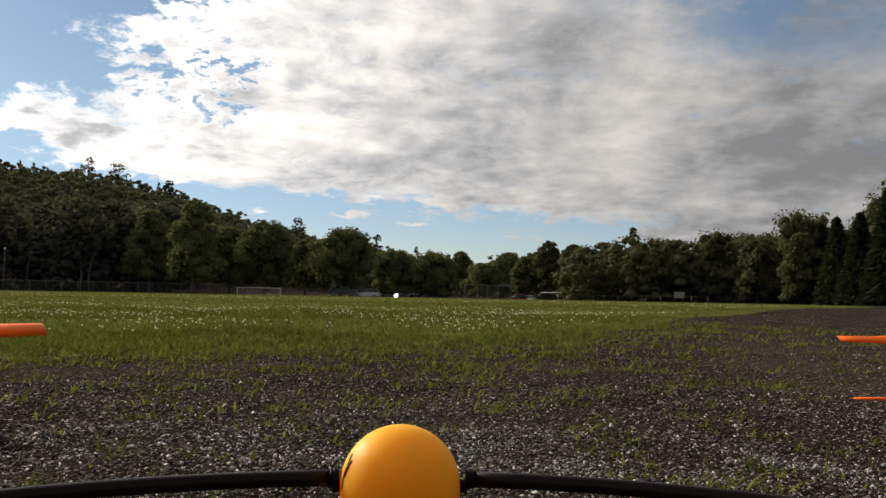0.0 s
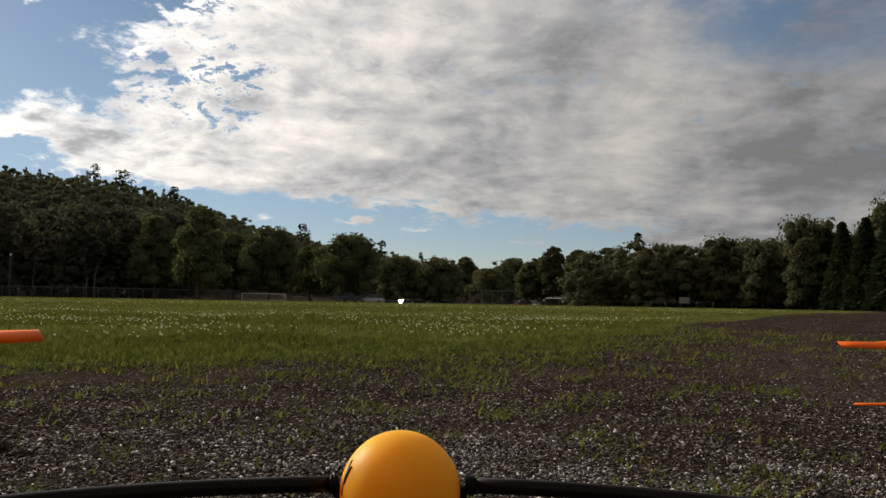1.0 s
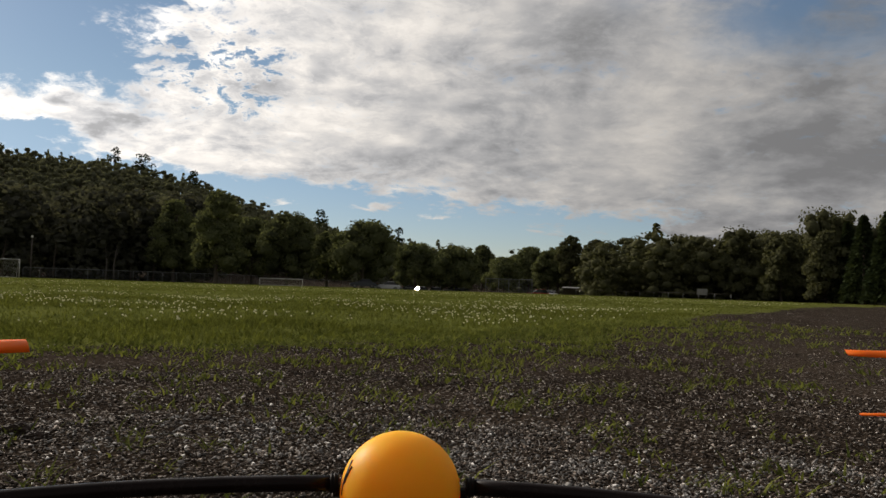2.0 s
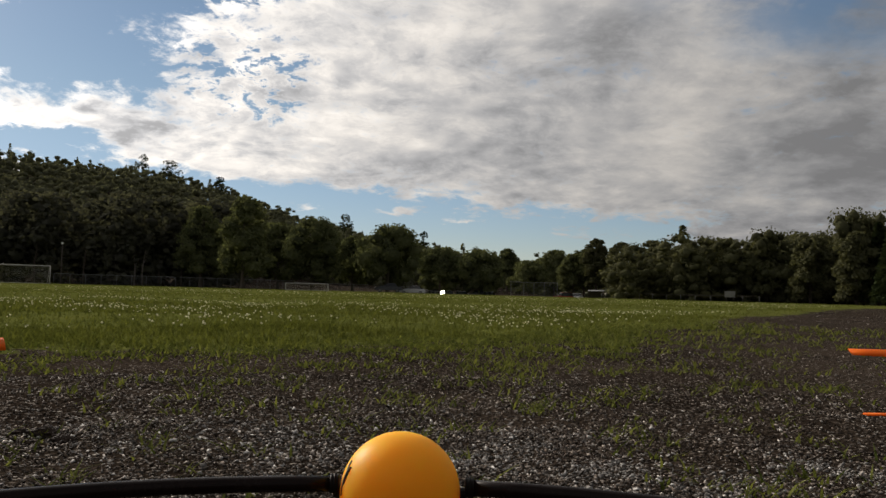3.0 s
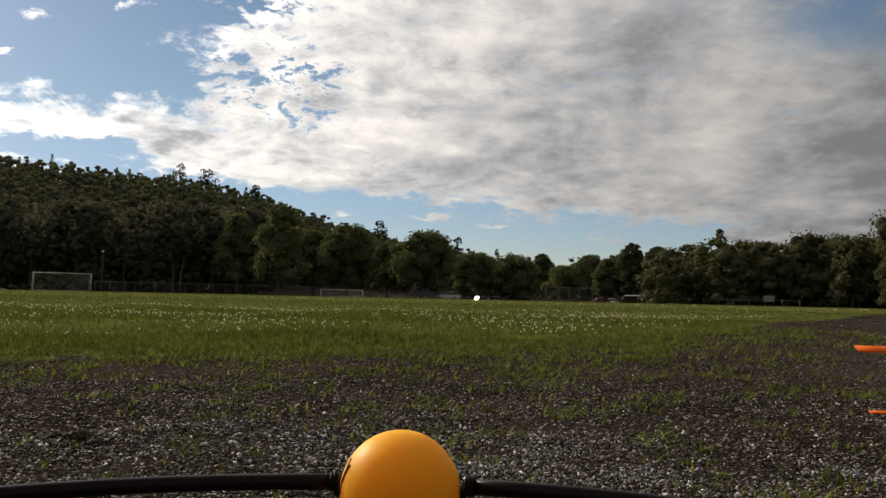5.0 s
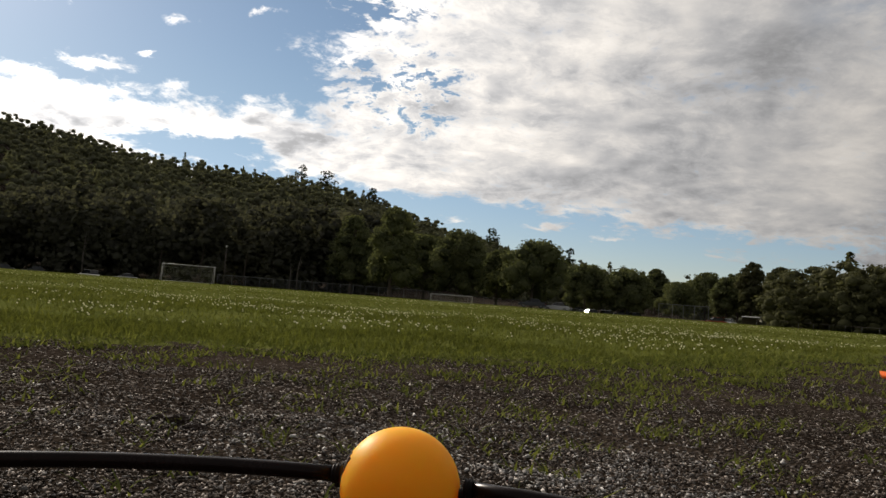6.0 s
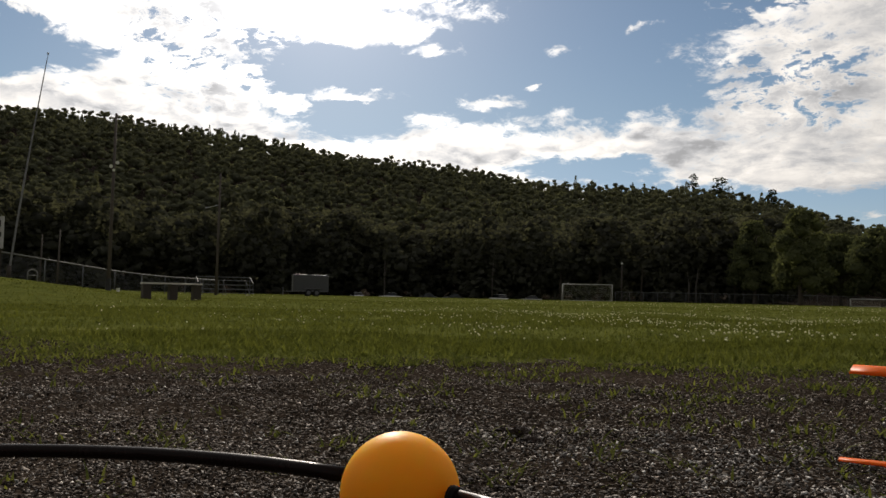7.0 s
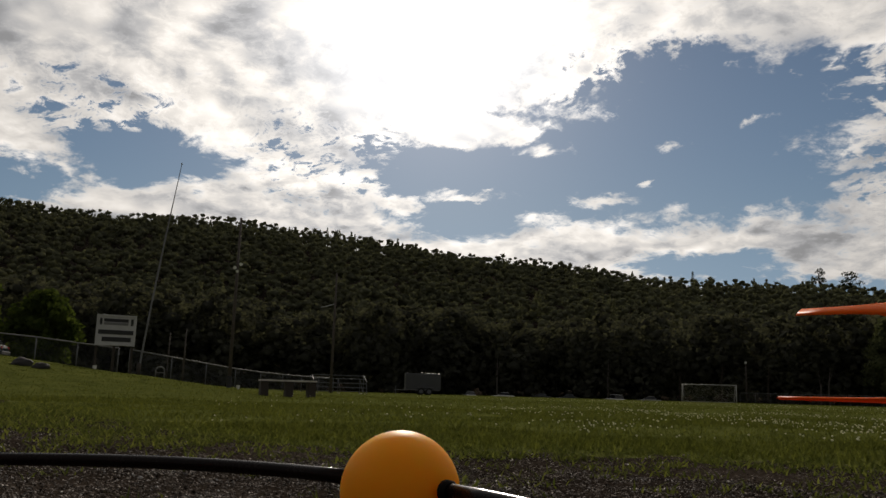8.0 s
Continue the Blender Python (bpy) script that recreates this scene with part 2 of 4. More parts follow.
DRY = leafy("weed_blade", (0.06, 0.08, 0.021), (0.215, 0.228, 0.068), 0.35, mottle=9.0)
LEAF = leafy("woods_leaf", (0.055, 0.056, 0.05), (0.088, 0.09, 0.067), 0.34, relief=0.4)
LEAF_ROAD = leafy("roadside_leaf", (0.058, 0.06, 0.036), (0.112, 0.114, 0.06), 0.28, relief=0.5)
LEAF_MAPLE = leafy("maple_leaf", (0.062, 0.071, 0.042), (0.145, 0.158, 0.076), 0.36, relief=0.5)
# Paler than real leaves: distance haze over hill and valley put into the colour.
LEAF_HAZED = leafy("hazed_forest_leaf", (0.108, 0.113, 0.08), (0.145, 0.15, 0.094), 0.34, relief=0.35)
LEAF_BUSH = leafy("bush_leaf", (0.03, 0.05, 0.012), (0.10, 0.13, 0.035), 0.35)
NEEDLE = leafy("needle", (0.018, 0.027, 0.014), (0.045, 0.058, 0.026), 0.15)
PETAL = plain("clover_petal", (0.76, 0.73, 0.5), 0.8, spread=0.1)
BARK = plain("bark", (0.07, 0.055, 0.042), 0.9, scale=3, spread=0.4, bumpy=0.8)
PALE_BARK = plain("pale_bark", (0.13, 0.115, 0.10), 0.85, scale=3, spread=0.4, bumpy=0.5)
GALV = plain("galvanised_steel", (0.42, 0.43, 0.44), 0.45, 0.7, scale=5)
POST_STEEL = plain("weathered_post_steel", (0.2, 0.2, 0.205), 0.65, 0.2, scale=5)
FENCE_STEEL = plain("dull_fence_steel", (0.13, 0.135, 0.14), 0.7, scale=5)
PALE_RAIL = plain("pale_rail", (0.21, 0.21, 0.205), 0.9, scale=4, spec=0.1)
WHITE = plain("white_paint", (0.72, 0.72, 0.70), 0.5, scale=3, spread=0.12)
GOAL_PAINT = plain("grey_goal_paint", (0.4, 0.4, 0.39), 0.6, scale=3, spread=0.2)
# White paint set darker: the board's shaded face is put into its colour.
SIGN_PAINT = plain("shade_dimmed_sign_paint", (0.5, 0.5, 0.5), 0.6, scale=3, spread=0.2)
SIGN_GREY = plain("weathered_grey_panel", (0.2, 0.2, 0.205), 0.7, scale=4, spread=0.25)
BLACK = plain("black_paint", (0.02, 0.02, 0.022), 0.5, scale=4)
RUBBER = plain("rubber", (0.018, 0.018, 0.018), 0.8)
WOOD_GREY = plain("weathered_wood", (0.55, 0.52, 0.47), 0.85, scale=7, spread=0.35, bumpy=0.5)
WOOD_DARK = plain("dark_timber", (0.05, 0.04, 0.032), 0.85, scale=6, spread=0.35, bumpy=0.5)
POLE_WOOD = plain("pole_timber", (0.085, 0.07, 0.06), 0.9, scale=4, spread=0.3, bumpy=0.5)
TRAILER_PAINT = plain("grey_trailer_paint", (0.06, 0.062, 0.068), 0.5, scale=1.2, spread=0.15)
CAR_WHITE = plain("white_car_paint", (0.8, 0.8, 0.8), 0.15, scale=1, spread=0.05)
CAR_DARK = plain("dark_car_paint", (0.03, 0.035, 0.045), 0.15, scale=1, spread=0.1)
CAR_RED = plain("red_car_paint", (0.28, 0.03, 0.025), 0.2, scale=1, spread=0.1)
CAR_SILVER = plain("silver_car_paint", (0.45, 0.46, 0.48), 0.2, 0.4, scale=1, spread=0.06)
GLASS = plain("dark_glass", (0.02, 0.024, 0.028), 0.1, scale=1, spread=0.1, spec=0.8)
LAMP_GLASS = plain("lamp_glass", (0.85, 0.86, 0.85), 0.12, scale=1, spread=0.03, spec=0.8)
HOOP_MAT = plain("dark_brown_tube", (0.009, 0.005, 0.0045), 0.26, scale=60, spread=0.3, spec=0.1)
COLLAR_MAT = plain("black_heat_shrink", (0.008, 0.006, 0.0055), 0.5, scale=90, spread=0.3, spec=0.08)


def blade_material():
    """Thin dyed plastic that glows a little with the light behind it."""
    m, N, b, out = material("orange_propeller_plastic")
    where = N.add("ShaderNodeTexCoord").outputs["Object"]
    col = N.ramp(N.noise(where, 30, 5), ((0.3, (0.9, 0.18, 0.01)), (0.7, (1.0, 0.23, 0.014))))
    N.link(col, b.inputs["Base Color"])
    b.inputs["Roughness"].default_value, b.inputs["Specular IOR Level"].default_value = 0.45, 0.2
    t, mixer = N.add("ShaderNodeBsdfTranslucent"), N.add("ShaderNodeMixShader")
    N.link(col, t.inputs[0])
    mixer.inputs[0].default_value = 0.4
    N.link(b.outputs[0], mixer.inputs[1]), N.link(t.outputs[0], mixer.inputs[2]), N.link(mixer.outputs[0], out.inputs[0])
    return m


BLADE_MAT = blade_material()
PRINT = plain("black_print", (0.03, 0.012, 0.004), 0.6)


def ball_material():
    """Thin hollow celluloid: matt, and some light comes through from behind."""
    m, N, b, out = material("orange_celluloid")
    where = N.add("ShaderNodeTexCoord").outputs["Object"]
    v = N.noise(where, 45, 5)
    col = N.ramp(v, ((0.3, (1.0, 0.40, 0.02)), (0.7, (1.0, 0.43, 0.03))))
    N.link(col, b.inputs["Base Color"])
    b.inputs["Roughness"].default_value = 0.48
    b.inputs["Specular IOR Level"].default_value = 0.08
    b.inputs["Subsurface Weight"].default_value = 0.9
    b.inputs["Subsurface Radius"].default_value = (0.02, 0.011, 0.002)
    b.inputs["Subsurface Scale"].default_value = 1.6
    bump(N, b, N.noise(where, 400, 3), 0.05, 0.0005)
    t, mixer = N.add("ShaderNodeBsdfTranslucent"), N.add("ShaderNodeMixShader")
    N.link(col, t.inputs[0])
    mixer.inputs[0].default_value = 0.12
    N.link(b.outputs[0], mixer.inputs[1]), N.link(t.outputs[0], mixer.inputs[2]), N.link(mixer.outputs[0], out.inputs[0])
    return m


ORANGE = ball_material()


def mesh_net(name, cell, wire, colour):
    """Netting too fine to build, as open squares."""
    m, N, b, out = material(name)
    where = N.add("ShaderNodeTexCoord").outputs["UV"]
    sep = N.add("ShaderNodeSeparateXYZ")
    N.link(where, sep.inputs[0])
    near = None
    for s in sep.outputs[:2]:
        g = N.math("PINGPONG", N.math("DIVIDE", s, cell), 0.5)
        near = g if near is None else N.math("MINIMUM", near, g)
    solid = N.math("LESS_THAN", near, wire)
    b.inputs["Base Color"].default_value = (*colour, 1)
    b.inputs["Roughness"].default_value = 0.6
    clear, mixer = N.add("ShaderNodeBsdfTransparent"), N.add("ShaderNodeMixShader")
    N.link(solid, mixer.inputs[0]), N.link(clear.outputs[0], mixer.inputs[1]), N.link(b.outputs[0], mixer.inputs[2]), N.link(mixer.outputs[0], out.inputs[0])
    return m


CHAIN = mesh_net("chain_link", 0.06, 0.04, (0.07, 0.073, 0.08))
NET = mesh_net("goal_net", 0.12, 0.03, (0.55, 0.55, 0.52))

# ---- mesh helpers ----


def finish(ob, material_, smooth=False):
    for m in material_ if isinstance(material_, (list, tuple)) else (material_,):
        ob.data.materials.append(m)
    if smooth:
        ob.data.polygons.foreach_set("use_smooth", [True] * len(ob.data.polygons))
    return ob


def part(name, bm, material_, parent=None, label="", smooth=False):
    me = bpy.data.meshes.new(name)
    bm.to_mesh(me)
    bm.free()
    ob = finish(new(name, me), material_, smooth)
    if parent is not None:
        ob.parent = parent
    return tagged(ob, label) if label else ob


def bulk_mesh(name, verts, faces, material_, smooth=False):
    """One object from arrays; faces all of one size."""
    me = bpy.data.meshes.new(name)
    n, k = faces.shape
    me.vertices.add(len(verts)), me.loops.add(n * k), me.polygons.add(n)
    me.vertices.foreach_set("co", np.asarray(verts, np.float32).ravel())
    me.loops.foreach_set("vertex_index", faces.astype(np.int32).ravel())
    me.polygons.foreach_set("loop_start", np.arange(0, n * k, k, dtype=np.int32))
    me.update(calc_edges=True)
    return finish(new(name, me), material_, smooth)


def thing(name, m, label, category, group=""):
    ob = new(name)
    ob.empty_display_size = 0.2
    ob.matrix_world = m
    return tagged(ob, label, category, group)


def box(bm, centre, size, bevel=0.0, turn=None):
    made = bmesh.ops.create_cube(bm, size=1.0)["verts"]
    m = Matrix.Translation(centre) @ (turn or Matrix.Identity(4)) @ Matrix.Diagonal((*size, 1))
    bmesh.ops.transform(bm, matrix=m, verts=made)
    if bevel:
        edges = list({e for v in made for e in v.link_edges})
        bmesh.ops.bevel(bm, geom=edges, offset=bevel, segments=2, affect="EDGES", profile=0.6)
    return bm


def tube(bm, points, radii, sides=8, cap=True):
    """A round bar along points, with a radius at each."""
    points = [Vector(p) for p in points]
    if isinstance(radii, (int, float)):
        radii = [radii] * len(points)
    rings = []
    for i, (p, r) in enumerate(zip(points, radii)):
        d = (points[min(i + 1, len(points) - 1)] - points[max(i - 1, 0)]).normalized()
        u = d.cross(Vector((0.31, 0.17, 1)) if abs(d.z) < 0.9 else Vector((1, 0.2, 0))).normalized()
        w = d.cross(u)
        rings.append([bm.verts.new(p + (u * math.cos(a) + w * math.sin(a)) * r) for a in (2 * math.pi * j / sides for j in range(sides))])
    for a, b in zip(rings, rings[1:]):
        for j in range(sides):
            bm.faces.new((a[j], a[(j + 1) % sides], b[(j + 1) % sides], b[j]))
    if cap:
        bm.faces.new(rings[0][::-1]), bm.faces.new(rings[-1])
    return bm


def polar(az, r, z=0.0):
    """A place from degrees left of +y and metres."""
    return Vector((-math.sin(radians(az)) * r, math.cos(radians(az)) * r, z))


# ---- lie of the land ----
RIDGE_AZ = np.array([-40, -8, -2, 3, 6, 9, 12, 15, 18.5, 22, 28, 33, 38, 43, 48, 55, 61, 66, 73, 80, 100, 130])
RIDGE_EL = np.array([0.6, 1.2, 1.8, 3.0, 3.75, 4.2, 4.85, 5.7, 6.95, 7.6, 7.85, 8.2, 8.95, 9.4, 10.0, 10.75, 11.15, 11.15, 10.9, 10.9, 7.0, 2.0])
EDGE_X = np.array([-30, -14, -9, -6, -3, -2.5, -2.1, -1.3, -0.45, 0.1, 0.5, 1.45, 2.9, 7, 14, 31, 68])
EDGE_Y = np.array([4.5, 3.1, 2.6, 2.2, 2.0, 2.2, 2.65, 3.3, 4.1, 4.8, 5.4, 7.2, 10.5, 19, 34, 60, 140])
FOOT, CREST = 165.0, 430.0


def smooth01(t):
    t = np.clip(t, 0, 1)
    return t * t * (3 - 2 * t)


def wave(x, y, size, seed):
    """Cheap smooth noise in about -1..1, on arrays."""
    rng = np.random.RandomState(seed)
    out = 0
    for k in range(7):
        a, ph, s = rng.rand() * 6.283, rng.rand() * 6.283, (0.6 + 1.1 * rng.rand()) * 6.283 / size
        out = out + np.sin((x * math.cos(a) + y * math.sin(a)) * s + ph + 1.3 * np.sin((y * math.cos(a) - x * math.sin(a)) * s * 0.7 + ph * 2))
    return out / 3.2


def land(x, y):
    """Height of the ground."""
    x, y = np.asarray(x, float), np.asarray(y, float)
    r, az = np.hypot(x, y), np.degrees(np.arctan2(-x, y))
    top = CREST * np.tan(np.radians(np.interp(az, RIDGE_AZ, RIDGE_EL))) - 11.0
    top = np.where((az > 150) | (az < -60), 0, np.maximum(top, 0))
    t = np.clip((r - FOOT) / (CREST - FOOT), 0, 1)
    hill = top * (0.35 * t + 0.65 * smooth01(t)) * np.where(r > CREST, np.clip(1.0 - (r - CREST) / 900, 0, 1), 1)
    bank = 0.75 * smooth01((az - 57) / 14) * smooth01((r - 16) / 22) * (az < 120)
    bank = bank + 0.5 * smooth01((az - 68) / 9) * smooth01((r - 16) / 22) * (az < 120)
    rough = 0.006 * wave(x, y, 0.55, 3) * np.clip(1.2 - r / 8, 0, 1) + 0.02 * wave(x, y, 3.1, 4) * smooth01((r - 1.5) / 4) * np.clip(2 - r / 60, 0, 1)
    dip = -0.85 * smooth01((r - 128) / 9) * smooth01((165 - r) / 12) * (smooth01((az - 30.5) / 2) * smooth01((49 - az) / 3) + 1.0 * smooth01((az + 8) / 2) * smooth01((6 - az) / 2))
    return hill + bank + dip + rough + 1.6 * wave(x, y, 60, 8) * smooth01((r - 180) / 100)


def turf(x, y):
    """How grassy the ground is, 0 on bare gravel to 1 in the field."""
    edge = np.interp(x, EDGE_X, EDGE_Y)
    away = (y - edge) / (0.16 + 0.055 * np.abs(edge))
    return smooth01(0.5 + 0.42 * away + 0.22 * wave(x, y, 0.9, 11) + 0.14 * wave(x, y, 0.28, 12))


def height(x, y):
    return float(land(x, y))


def on_land(az, r, sink=0.0):
    p = polar(az, r)
    p.z = height(p.x, p.y) - sink
    return p


def build_ground():
    rings = 0.04 * np.power(4200 / 0.04, np.linspace(0, 1, 230))
    angle = np.radians(np.linspace(0, 360, 360, endpoint=False))
    R, A = np.meshgrid(rings, angle, indexing="ij")
    X, Y = R * np.cos(A), R * np.sin(A)
    R[0] = 0.0
    X, Y = R * np.cos(A) + 0.35, R * np.sin(A) - 0.55
    n, k = R.shape
    verts = np.stack([X.ravel(), Y.ravel(), land(X.ravel(), Y.ravel())], 1)
    i, j = np.meshgrid(np.arange(n - 1), np.arange(k), indexing="ij")
    a, b = i * k + j, i * k + (j + 1) % k
    quads = np.stack([a, a + k, b + k, b], -1).reshape(-1, 4)
    ob = bulk_mesh("ground", verts, quads, GROUND, True)
    at = ob.data.attributes.new("turf", "FLOAT", "POINT")
    r, az = np.hypot(verts[:, 0], verts[:, 1]), np.degrees(np.arctan2(-verts[:, 0], verts[:, 1]))
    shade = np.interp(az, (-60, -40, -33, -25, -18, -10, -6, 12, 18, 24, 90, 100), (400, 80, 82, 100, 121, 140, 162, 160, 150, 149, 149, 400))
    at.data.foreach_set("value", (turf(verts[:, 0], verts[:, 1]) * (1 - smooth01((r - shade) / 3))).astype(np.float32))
    tagged(ob, "grey gravel lot running into a mown green field", "ground", kind="structure")


build_ground()

# ---- woods and trees ----


def leaf_cloud(rng, lobes, count, size, wild=0.75):
    """Leaf clumps as four-cornered flakes on the shells of lobes (rows of x, y, z, radius). Verts (n, 4, 3)."""
    w = lobes[:, 3] ** 2
    pick = rng.choice(len(lobes), count, p=w / w.sum())
    d = rng.normal(size=(count, 3))
    d /= np.linalg.norm(d, axis=1)[:, None]
    d[:, 2] = np.where(d[:, 2] < -0.5, -d[:, 2], d[:, 2])
    rad = lobes[pick, 3] * (0.70 + 0.36 * rng.rand(count))
    c = lobes[pick, :3] + d * rad[:, None] * np.array([1, 1, 0.85])
    n = d + wild * rng.normal(size=(count, 3))
    n[:, 2] += 0.35
    n /= np.linalg.norm(n, axis=1)[:, None]
    u = np.cross(n, rng.normal(size=(count, 3)))
    u /= np.linalg.norm(u, axis=1)[:, None]
    v = np.cross(n, u)
    s = size * (0.55 + 0.9 * rng.rand(count))[:, None]
    tip = n * s * 0.25
    return np.stack([c - u * s * 0.6, c - v * s * 0.42 + tip, c + u * s * 0.6, c + v * s * 0.42 - tip], 1)


def core_hulls(lobes, shrink=0.78, detail=1, rng=None):
    """Low icospheres filling the lobes, so that crowns are not see-through. Returns verts and triangles."""
    bm = bmesh.new()
    bmesh.ops.create_icosphere(bm, subdivisions=detail, radius=1)
    base = np.array([v.co[:] for v in bm.verts])
    tri = np.array([[v.index for v in f.verts] for f in bm.faces])
    bm.free()
    if rng is not None:
        base = base[None] * (0.72 + 0.5 * rng.rand(len(lobes), len(base), 1))
    else:
        base = base[None]
    V = (base * (lobes[:, 3] * shrink)[:, None, None] * np.array([1, 1, 0.85]) + lobes[:, None, :3]).reshape(-1, 3)
    F = (tri[None] + np.arange(len(lobes))[:, None, None] * base.shape[1]).reshape(-1, 3)
    return V, F


def crown_lobes(rng, h, r, base, shape="round", n=18):
    """Lobes of a crown from base to h."""
    out = []
    for i in range(n):
        t = (i + rng.rand()) / n
        z = base + (h - base) * t
        prof = math.sqrt(max(0.06, 1 - (2 * t - 0.85) ** 2 / 1.32)) if shape == "round" else (1 - t) ** 0.8 * 0.95 + 0.06
        if shape == "oval":
            prof = math.sqrt(max(0.05, 1 - (2 * t - 0.8) ** 2 / 1.5)) * (1 - 0.25 * t)
        a = i * 2.4 + rng.rand() * 1.2
        lr = r * (0.30 + 0.2 * rng.rand()) * min(1.0, (20 / n) ** 0.4) * (0.55 + 0.45 * prof)
        d = max(0, r * prof - lr * 0.8) * (0.55 + 0.5 * rng.rand())
        out.append((math.cos(a) * d, math.sin(a) * d, min(z, h - lr * 0.7), lr))
    out.append((0, 0, base + (h - base) * 0.45, r * 0.55))
    return np.array(out)


def broad_tree(place, h, r, seed, label, group="", shape="round", leaves=2600, base=0.2, leaf=None, size=0.42, bark=None, hull=0.68, lobes_n=20, wild=0.75):
    rng = np.random.RandomState(seed)
    tree = thing("tree", Matrix.Translation(place), label, "tree", group)
    lobes = crown_lobes(rng, h, r, h * base, shape, lobes_n)
    bm = bmesh.new()
    lean = rng.normal(size=2) * 0.02 * h
    pts = [(lean[0] * t * t, lean[1] * t * t, -0.15 + h * 0.82 * t) for t in (0, 0.05, 0.2, 0.45, 0.75, 1)]
    tube(bm, pts, [0.035 * h, 0.026 * h, 0.021 * h, 0.016 * h, 0.009 * h, 0.003 * h], 8)
    part("trunk", bm, bark or BARK, tree, smooth=True)
    for k in rng.choice(len(lobes) - 1, 8, replace=False):
        bm = bmesh.new()
        lx, ly, lz, lr = lobes[k]
        z0 = max(h * base * 0.7, lz - math.hypot(lx, ly) * 0.7 - 0.4)
        tube(bm, [(0, 0, z0), (lx * 0.45, ly * 0.45, z0 + (lz - z0) * 0.4), (lx, ly, lz)], [0.011 * h, 0.007 * h, 0.002 * h], 5)
        part("limb", bm, bark or BARK, tree, smooth=True)
    q = leaf_cloud(rng, lobes, leaves, size, wild)
    V, F = core_hulls(lobes, hull)
    cv = np.vstack([q.reshape(-1, 3), V])
    quads = np.arange(len(q) * 4).reshape(-1, 4)
    tri = F + len(q) * 4
    faces = np.vstack([np.vstack([quads[:, [0, 1, 2]], quads[:, [0, 2, 3]]]), tri])
    crown = bulk_mesh("crown", cv, faces, leaf or LEAF)
    crown.parent = tree
    return tree


def conifer(place, h, r, seed, label, group="", rows=30, per=90):
    """A spruce or pine: trunk and whorls of drooping boughs made of needle flakes."""
    rng = np.random.RandomState(seed)
    tree = thing("conifer", Matrix.Translation(place), label, "tree", group)
    bm = bmesh.new()
    tube(bm, [(0, 0, -0.15), (0, 0, h * 0.5), (0, 0, h)], [0.02 * h, 0.012 * h, 0.002 * h], 7)
    part("trunk", bm, BARK, tree, smooth=True)
    part_crown = bulk_mesh("crown", *needle_cloud(rng, h, r, rows, per), NEEDLE)
    part_crown.parent = tree
    return tree


def needle_cloud(rng, h, r, rows, per):
    n = rows * per
    t = rng.rand(n) ** 1.15 * 0.98
    z = h * (0.1 + 0.88 * t)
    a = rng.rand(n) * 6.283
    spoke = np.round(a / 6.283 * 13 + t * 33.7) / 13 * 6.283
    a = spoke + rng.normal(size=n) * 0.26
    out = r * (1 - t) ** 0.85 * (0.15 + 0.95 * np.sqrt(rng.rand(n))) + 0.007 * h
    c = np.stack([np.cos(a) * out, np.sin(a) * out, z - out * 0.25 + 0.008 * h * rng.normal(size=n)], 1)
    d = np.stack([np.cos(a), np.sin(a), -0.3 + 0.3 * rng.normal(size=n)], 1)
    side = np.cross(d, rng.normal(size=(n, 3)))
    side /= np.linalg.norm(side, axis=1)[:, None]
    s = (0.3 + 0.35 * rng.rand(n))[:, None] * (h / 12)
    V = np.stack([c - d * s * 0.7, c + side * s * 0.4, c + d * s * 0.7, c - side * s * 0.4], 1).reshape(-1, 3)
    q = np.arange(n * 4).reshape(-1, 4)
    return V, np.vstack([q[:, [0, 1, 2]], q[:, [0, 2, 3]]])


def far_woods(name, label, places, seed, h_range, leaf, conifers=0.12, leaves=200, size=0.85, blobs=12, wild=0.5, hull=0.64, detail=1, low=0.10, rise=None, girth=1.0):
    """Uncounted woodland joined into one: crowns from a few moulds, each turned and scaled."""
    rng = np.random.RandomState(seed)
    moulds = []
    for k in range(7):
        lobes = crown_lobes(rng, 1.0, 0.40, low, "round", blobs)
        V, F = core_hulls(lobes, hull, detail, rng)
        q = leaf_cloud(rng, lobes, leaves, size / 14.0, wild)
        qi = np.arange(len(q) * 4).reshape(-1, 4)
        moulds.append((np.vstack([q.reshape(-1, 3), V]), np.vstack([qi[:, [0, 1, 2]], qi[:, [0, 2, 3]], F + len(q) * 4])))
    spikes = []
    for k in range(3):
        V, F = needle_cloud(rng, 1.0, 0.15, 13, 17)
        d = V.reshape(-1, 4, 3)
        c = d.mean(1, keepdims=True)
        spikes.append(((c + (d - c) * 1.25).reshape(-1, 3), F))
    vs, fs, at = [], [], 0
    for x, y in places:
        pine = rng.rand() < conifers
        V, F = spikes[rng.randint(3)] if pine else moulds[rng.randint(7)]
        h = h_range[0] + (h_range[1] - h_range[0]) * rng.rand() + (2.0 if pine else 0)
        wide = girth * h * (0.85 + 0.5 * rng.rand())
        if rise:
            h *= float(np.interp(math.degrees(math.atan2(-x, y)), *rise)) * (0.9 + 0.2 * rng.rand())
        a = rng.rand() * 6.283
        ca, sa = math.cos(a), math.sin(a)
        W = np.stack([(V[:, 0] * ca - V[:, 1] * sa) * wide + x, (V[:, 0] * sa + V[:, 1] * ca) * wide + y, V[:, 2] * h + height(x, y)], 1)
        vs.append(W), fs.append(F + at)
        at += len(V)
    ob = bulk_mesh(name, np.vstack(vs), np.vstack(fs), leaf)
    return tagged(ob, label, "woodland", kind="stuff")


